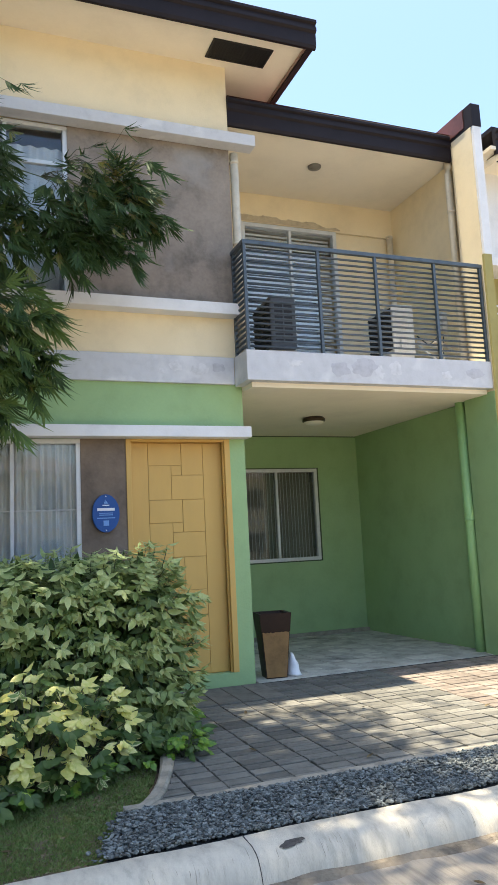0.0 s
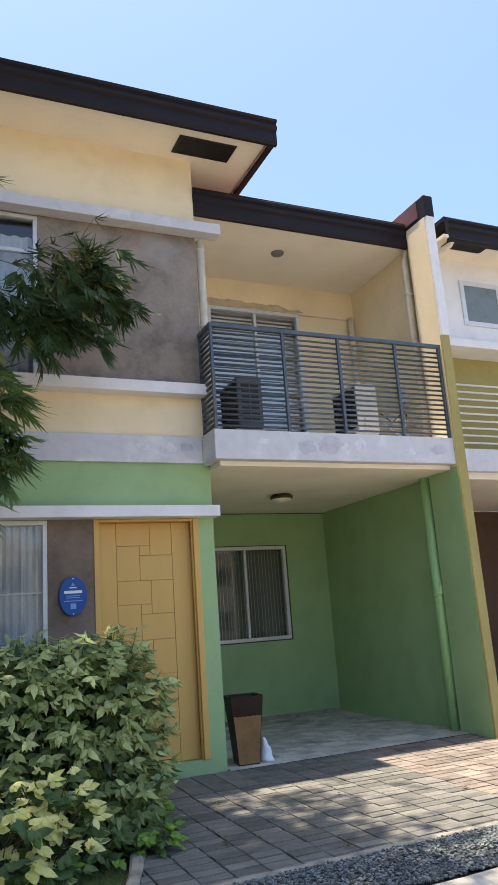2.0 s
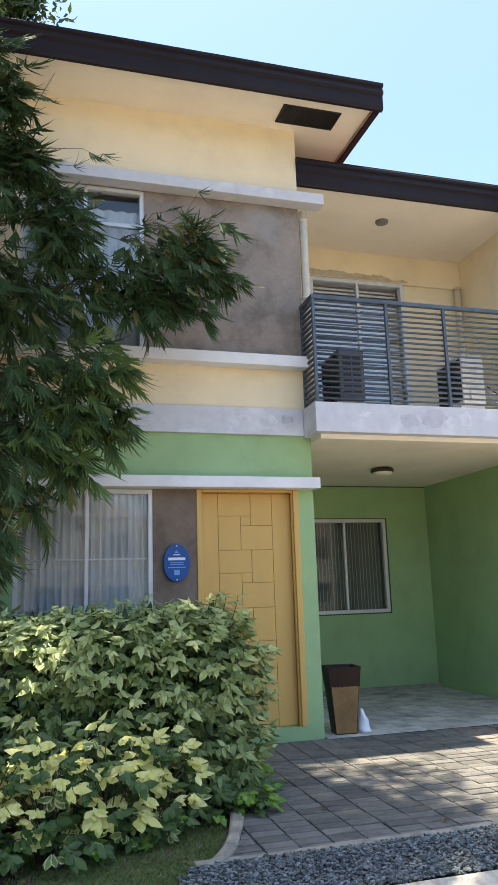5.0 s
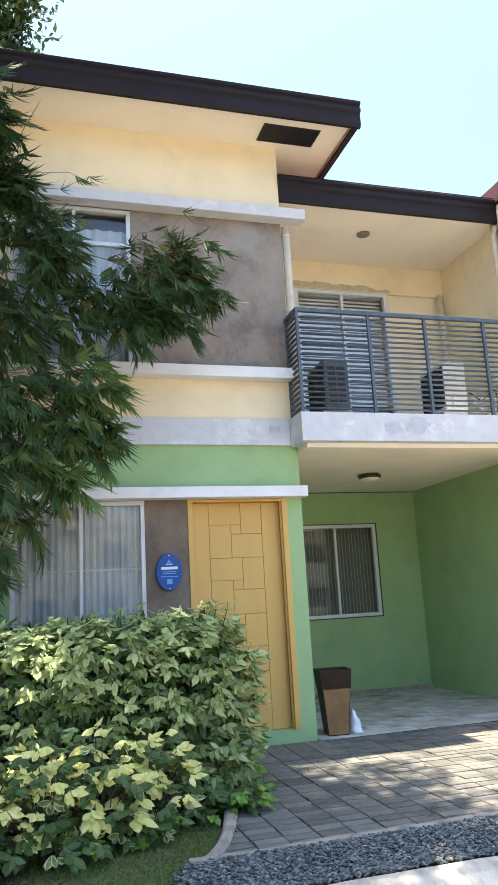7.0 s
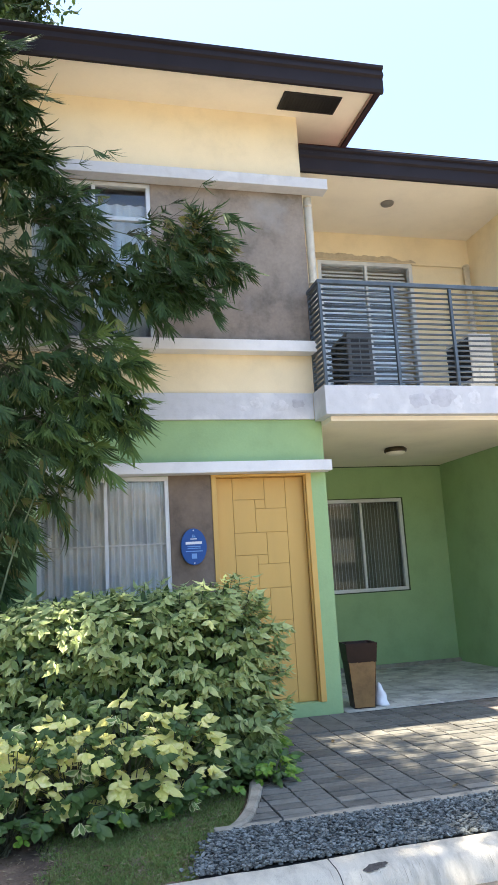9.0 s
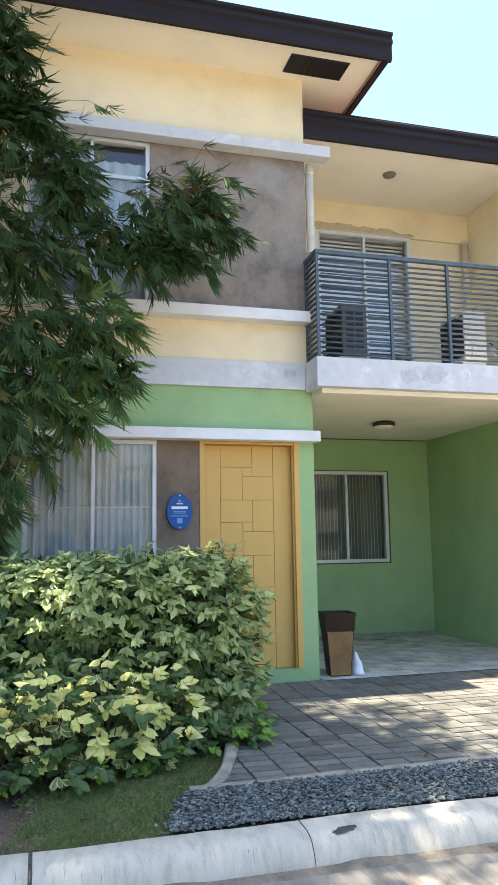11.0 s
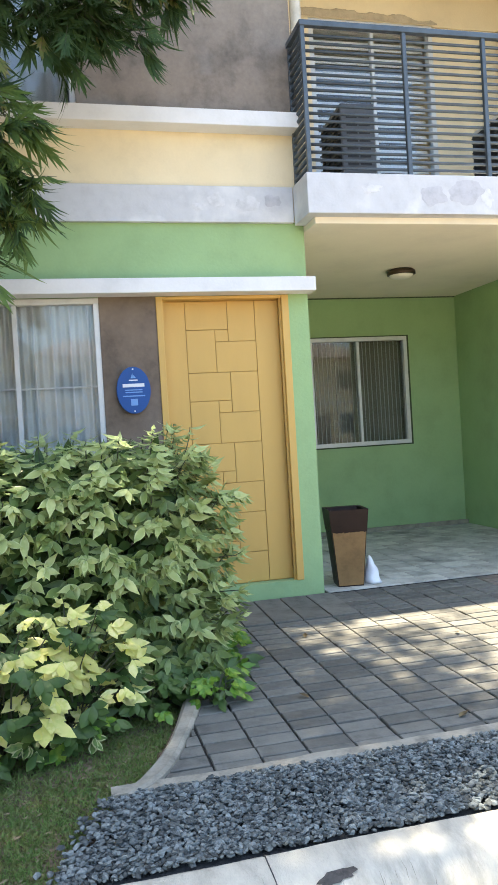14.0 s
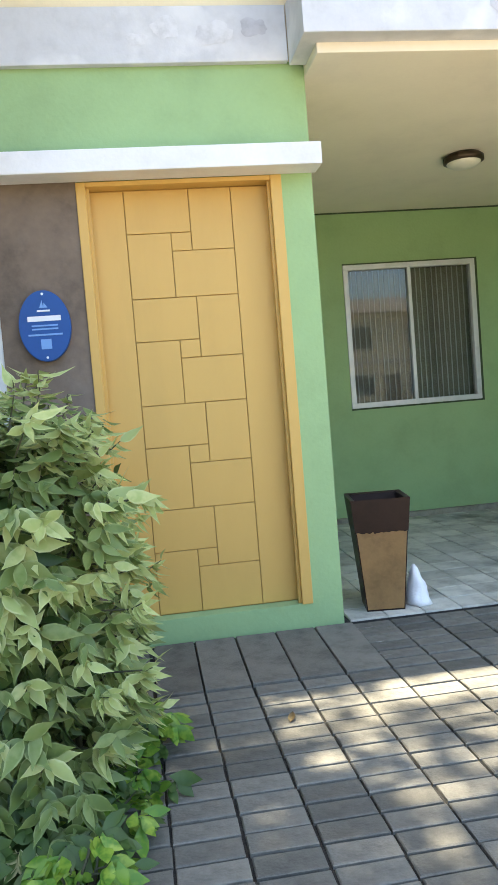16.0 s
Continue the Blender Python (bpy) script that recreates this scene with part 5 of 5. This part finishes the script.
tree((-4.6, 4.95, -0.12), (1.5, -0.7), 7.6, clumps, "tall street tree whose crown overhangs the driveway", 0.17, 26, (0.42, 0.42, 0.2))
# Unseen tree, added only to hold back light from the left.
clumps = [(trng.uniform(-8.8, -4.4), trng.uniform(-3.5, 4.2), trng.uniform(3.2, 8.2)) for i in range(30)]
tree((-6.6, 3.2, -0.2), (0.2, -2.0), 5.4, clumps, "unseen leafy tree added to shade the house from the left", 0.26, 44, (0.5, 0.5, 0.45))
clumps = [(trng.uniform(-3.2, -0.1), trng.uniform(13.4, 15.0), trng.uniform(9.4, 13.6)) for i in range(24)] + [(trng.uniform(-0.6, 0.25), trng.uniform(13.6, 14.6), 9.8 + 0.45 * i) for i in range(8)]
tree((-2.4, 14.6, -0.2), (0.3, 0.0), 9.6, clumps, "tall leafy tree behind the house roof", 0.2, 105, (0.36, 0.36, 0.32))

# ---- lawn grass, stones, litter ----
gv, gf = [], []
for _ in range(120000):
    y = rng.uniform(4.27, 5.75)
    x = rng.uniform(-1.2, curve_x(y) - 0.07 if y > 4.75 else 1.17 + 0.4 * (y - 4.27))
    if 1.5 * noise.noise(Vector((x * 2.0, y * 2.6, 5))) + 0.45 * noise.noise(Vector((x * 7, y * 7, 2))) + 1.5 * (x - 0.62) - 0.2 * (y - 4.7) < rng.uniform(-0.6, 0.5):
        continue
    z = -0.105 + slope(y) * 0.25 + 0.014 * noise.noise(Vector((x * 1.6, y * 1.6, 0))) + 0.015
    a, h = rng.uniform(0, 6.28), rng.uniform(0.006, 0.024)
    dx, dy = math.cos(a), math.sin(a)
    bx, by = rng.normal(0, 0.012, 2)
    n = len(gv)
    gv += [(x - dx * 0.003, y - dy * 0.003, z), (x + dx * 0.003, y + dy * 0.003, z), (x + bx * 0.4 + dx * 0.002, y + by * 0.4 + dy * 0.002, z + h * 0.6), (x + bx, y + by, z + h)]
    gf += [(n, n + 1, n + 2), (n, n + 2, n + 3)]
tagged(obj("grass", gv, gf, GRASSM), "thin short grass tufts on bare soil", "grass", kind="stuff")

# bits of dry litter on the soil
dv, df = [], []
for _ in range(1600):
    y = rng.uniform(4.27, 5.5)
    x = rng.uniform(-1.2, curve_x(y) - 0.1 if y > 4.75 else 1.15)
    z = -0.084 + slope(y) * 0.25 + 0.014 * noise.noise(Vector((x * 1.6, y * 1.6, 0)))
    a, L, w = rng.uniform(0, 6.28), rng.uniform(0.008, 0.028), rng.uniform(0.003, 0.008)
    ux, uy = math.cos(a), math.sin(a)
    n = len(dv)
    dv += [(x - ux * L, y - uy * L, z), (x - uy * w, y + ux * w, z + 0.004), (x + ux * L, y + uy * L, z + 0.003), (x + uy * w, y - ux * w, z + 0.006)]
    df.append((n, n + 1, n + 2, n + 3))
tagged(obj("soil_litter", dv, df, leafmat("straw_litter", (0.16, 0.12, 0.07), (0.34, 0.28, 0.18), None, 0.8, 0.1)), "scattered dry leaf bits on bare soil", "litter", kind="stuff")

PHI = (1 + 5 ** 0.5) / 2
ICO = np.array([(-1, PHI, 0), (1, PHI, 0), (-1, -PHI, 0), (1, -PHI, 0), (0, -1, PHI), (0, 1, PHI), (0, -1, -PHI), (0, 1, -PHI), (PHI, 0, -1), (PHI, 0, 1), (-PHI, 0, -1), (-PHI, 0, 1)]) / 1.9
ICOF = [(0, 11, 5), (0, 5, 1), (0, 1, 7), (0, 7, 10), (0, 10, 11), (1, 5, 9), (5, 11, 4), (11, 10, 2), (10, 7, 6), (7, 1, 8), (3, 9, 4), (3, 4, 2), (3, 2, 6), (3, 6, 8), (3, 8, 9), (4, 9, 5), (2, 4, 11), (6, 2, 10), (8, 6, 7), (9, 8, 1)]
sv, sf, n = [], [], 0
for _ in range(25000):
    x, y = rng.uniform(1.0, 7.2) if rng.random() < 0.35 else rng.uniform(1.0, 4.2), rng.uniform(4.275, 4.762)
    if x < 1.15 + (y - 4.24) * 0.46 + rng.normal(0, 0.04):
        continue
    r = rng.uniform(0.0045, 0.0125)
    v = ICO * (1 + rng.normal(0, 0.22, (12, 1))) * r * np.array((1.25, 1.0, 0.7))
    a = rng.uniform(0, 6.28)
    v = v @ np.array(((math.cos(a), -math.sin(a), 0), (math.sin(a), math.cos(a), 0.3), (0, -0.3, 1)))
    sv.append(v + np.array((x, y, -0.107 + 0.025 * (y - 4.27) / 0.5 + 0.03 * (1 - abs(y - 4.52) / 0.3) * rng.uniform(0, 1) + rng.uniform(0.0, 0.016))))
    sf += [tuple(i + n for i in q) for q in ICOF]
    n += 12
tagged(obj("crushed_stones", np.concatenate(sv), sf, STONE), "loose blue-grey crushed stone strip beside the kerb", "gravel", kind="stuff")

DRY = leafmat("dry_leaf", (0.10, 0.07, 0.03), (0.20, 0.15, 0.07), None, 0.7, 0.1)
lg = leaf_geo(0.06, 0.028, -0.25, 0.5)
first = None
for x, y, a in ((2.9, 4.95, 20), (2.35, 5.4, 130), (3.5, 6.05, 250), (2.62, 6.3, 70), (4.3, 5.6, 10), (0.8, 4.55, 200), (0.2, 4.7, 320), (1.6, 3.8, 45), (2.7, 3.6, 160)):
    if first is None:
        first = obj("fallen_leaf", lg[0], lg[1], DRY)
        tagged(first, "dry curled brown leaf lying on the ground", "leaf", "fallen leaves")
        o = first
    else:
        o = copy_thing(first, Matrix())
    z = ROADZ if y < 4 else (slope(y) if x > 1.8 else -0.095)
    o.matrix_basis = pose(x, y, z + 0.006, 0, 0, a)

# chipped patch and joints of the kerb
STREAK = mat("kerb_streak", (0.27, 0.25, 0.205), 0.95, var=0.2, scale=20)
CHIP = mat("dark_broken_concrete", (0.07, 0.062, 0.055), 0.95, var=0.3, scale=20, bump=0.5)
kerb = bpy.data.objects["kerb"]
cv = [(0, 0, 0)]
for i in range(18):
    a = 2 * math.pi * i / 18
    w = 0.85 + 0.6 * noise.noise(Vector((math.cos(a) * 2.4, math.sin(a) * 2.4, 4))) + 0.35 * noise.noise(Vector((math.cos(a) * 6, math.sin(a) * 6, 9)))
    cv.append((0.06 * w * math.cos(a) + 0.03 * math.sin(a), 0.024 * w * math.sin(a), 0.0115 * w * math.sin(a)))
chip = obj("chip", cv, [(0, i + 1, (i + 1) % 18 + 1) for i in range(18)], CHIP, kerb)
chip.location = (2.01, 4.085, -0.1125)
# streaks and pits worn into the kerb's face
FACE = ((4.012, -0.2), (4.03, -0.165), (4.052, -0.138), (4.08, -0.12), (4.12, -0.109), (4.2, -0.1035))
kv, kf = [], []
for k in range(70):
    x = rng.uniform(0.3, 4.6)
    a = rng.uniform(0, 2.0)
    z = a + rng.uniform(0.8, 2.6)
    w = rng.uniform(0.0006, 0.002)
    n = len(kv)
    for i in range(5):
        t = a + (z - a) * i / 4
        q, f = int(t), t - int(t)
        y_, z_ = (FACE[q][c] + (FACE[q + 1][c] - FACE[q][c]) * f for c in (0, 1))
        ww = w * (1 - abs(i - 2) / 2.4)
        dx = 0.004 * noise.noise(Vector((x * 9, t * 2, 0)))
        kv += [(x + dx - ww, y_ - 0.0035, z_ + 0.0045), (x + dx + ww, y_ - 0.0035, z_ + 0.0045)]
    kf += [(n + 2 * i, n + 2 * i + 1, n + 2 * i + 3, n + 2 * i + 2) for i in range(4)]
tagged(obj("streaks", kv, kf, STREAK, kerb), "thin dark weather streaks", kind="stuff")
for x, hw in ((0.52, 0.009), (1.82, 0.0016), (3.6, 0.002), (5.2, 0.002), (6.9, 0.002)):
    profile("joint", [(4.0, -0.28), (3.997, ROADZ + 0.01), (4.009, -0.199), (4.027, -0.163), (4.049, -0.1355), (4.078, -0.1175), (4.119, -0.1062), (4.247, -0.098), (4.273, -0.116), (4.273, -0.28)], x - hw, x + hw, CHIP, kerb)

# broken mortar along the foot of the kerb, and a joint in the road
MORTAR = mat("brown_mortar", (0.20, 0.165, 0.12), 0.95, var=0.25, scale=9, fine=60, bump=0.6)
road = bpy.data.objects["road"]
mv, mf = [], []
for i in range(61):
    x = 0.4 + 4.2 * i / 60
    wdt = 0.05 + 0.09 * max(0, noise.noise(Vector((x * 2.3, 0, 7)))) + 0.03 * noise.noise(Vector((x * 11, 0, 7)))
    hgt = 0.02 + 0.025 * max(0, noise.noise(Vector((x * 3.1, 4, 7))))
    mv += [(x, 4.012, ROADZ + hgt), (x, 4.0 - wdt * 0.5, ROADZ + hgt * 0.7), (x, 4.0 - wdt, ROADZ - 0.002)]
for i in range(60):
    for j in range(2):
        a = i * 3 + j
        mf.append((a, a + 3, a + 4, a + 1))
obj("mortar", mv, mf, MORTAR, road)
boxes("joint", [(1.55, 1.562, -4.5, 3.9, ROADZ - 0.01, ROADZ + 0.0015)], CHIP, road)

# ---- paving blocks ----
paving = empty("paving", (1.4, 4.7, 0), "dark grey concrete driveway blocks in straight rows", "paving", kind="structure")
PX, PY = 0.2012, 0.0987
ROWS = [(4.838, 0.055)] + [(4.8977 + PY * j, PY) for j in range(24)]


def col_x(i, y):
    """Joint lines run a little askew to the house."""
    return 1.308 + PX * i - 0.026 * (y - 7.3)


def block_mesh(w, d, k):
    h, b = 0.03, 0.0032
    pr = random.Random(k)
    v = []
    for e, z in ((0.0, -h), (0.0, -b), (b, 0.0)):
        for sx, sy in ((0, 0), (1, 0), (1, 1), (0, 1)):
            x = e if sx == 0 else w - e
            y = e if sy == 0 else d - e
            v.append((x + pr.uniform(-0.0015, 0.0015), y + pr.uniform(-0.0015, 0.0015), z + (pr.uniform(-0.0012, 0.0012) if z == 0 else 0)))
    f = [(8, 9, 10, 11)]
    for lv_ in (0, 4):
        for i in range(4):
            j = (i + 1) % 4
            f.append((lv_ + i, lv_ + j, lv_ + 4 + j, lv_ + 4 + i))
    return v, f


shapes = []
for k in range(6):
    v, f = block_mesh(PX - 0.0095, PY - 0.0075, k)
    me = bpy.data.meshes.new("block")
    me.from_pydata(v, [], f)
    me.materials.append(PAVER)
    shapes.append((me, np.array(v), f))
# Blocks right of x 4.2 carry the warm sun in their colour.
joined = {"near_blocks": ([], [], PAVER3), "far_blocks": ([], [], PAVER_SUN)}
for j, (y, depth) in enumerate(ROWS):
    for i in range(39):
        x = col_x(i, y) + 0.006 + 0.004 * noise.noise(Vector((i * 3.1, j * 0.6, 0)))
        if x < curve_x(y) + 0.03 or x > 9.2:
            continue
        if y > 6.66 and x < 3.05:
            if y < 6.7:
                o = obj("slab", *block_mesh(PX - 0.0095, 7.262 - y, i), PAVER, paving)
                o.location = (x - 1.4, y - 4.7, slope(6.97))
                o.rotation_euler = (math.atan(0.0315), 0, 0)
            continue
        z = slope(y + 0.05) + 0.003 * noise.noise(Vector((x * 5, y * 5, 1))) + rng.normal(0, 0.0013)
        me, v, f = shapes[(i * 7 + j * 3) % 6]
        if 1.9 < x < 4.2 and y > 5.05:
            o = new("block", me)
            o.parent = paving
            o.location = (x - 1.4, y - 4.7, z)
        else:
            if depth < 0.09:
                v = v * np.array((1, depth / PY, 1))
            rv, rf, _ = joined["near_blocks" if x < 4.2 else "far_blocks"]
            n = 12 * len(rv)
            rv.append(v + np.array((x - 1.4, y - 4.7, z)))
            rf += [tuple(q + n for q in g) for g in f]
for name, (rv, rf, m) in joined.items():
    tagged(obj(name, np.concatenate(rv), rf, m, paving), kind="stuff")
# wedge pieces along the curved edging
wv, wf, n = [], [], 0
for j, (y, depth) in enumerate(ROWS):
    x0 = curve_x(y) + 0.048
    first_col = math.ceil((curve_x(y) + 0.03 - 0.006 - col_x(0, y)) / PX)
    x1 = col_x(first_col, y) - 0.006
    if x1 - x0 > 0.015:
        v, f = block_mesh(x1 - x0, depth - 0.008, j)
        wv.append(np.array(v) + np.array((x0 - 1.4, y - 4.7, slope(y + 0.05))))
        wf += [tuple(q + n for q in g) for g in f]
        n += len(v)
tagged(obj("cut_blocks", np.concatenate(wv), wf, PAVER3, paving), kind="stuff")
# mortar smeared over the joints at the foot of the door wall
boxes("mortar_strip", [(1.9, 3.1, 7.266, 7.3, -0.05, 0.004), (3.1, 3.2, 7.27, 7.3, -0.05, 0.003)], SMEARED, paving, bevel=0.003)
sv, sf = [], []
for k in range(150):
    x, y = rng.uniform(1.95, 3.2), 6.72 + 0.55 * rng.random() ** 0.7
    L, w, a = rng.uniform(0.01, 0.05), rng.uniform(0.001, 0.0035), rng.normal(0, 0.25)
    z = slope(y) + 0.0045
    n = len(sv)
    ux, uy = math.cos(a), math.sin(a)
    sv += [(x - ux * L - 1.4, y - uy * L - 4.7, z), (x + uy * w - 1.4, y - ux * w - 4.7, z), (x + ux * L - 1.4, y + uy * L - 4.7, z), (x - uy * w - 1.4, y + ux * w - 4.7, z)]
    sf.append((n, n + 1, n + 2, n + 3))
tagged(obj("mortar_smears", sv, sf, SMEARED, paving), kind="stuff")
# carport floor
tiles = empty("carport_floor", (3.1, 7.3, 0), "pale grey concrete carport floor blocks", "paving", kind="structure")
tv_, tf_, n = [], [], 0
for j in range(14):
    for i in range(30):
        x, y = 3.136 + PX * i, 7.31 + 0.197 * j
        v, f = block_mesh(PX - 0.006, 0.192, i * 31 + j)
        tv_.append(np.array(v) + np.array((x - 3.1, y - 7.3, 0.002 + rng.normal(0, 0.0008))))
        tf_ += [tuple(q + n for q in g) for g in f]
        n += len(v)
tagged(obj("floor_blocks", np.concatenate(tv_), tf_, TILE, tiles), kind="stuff")
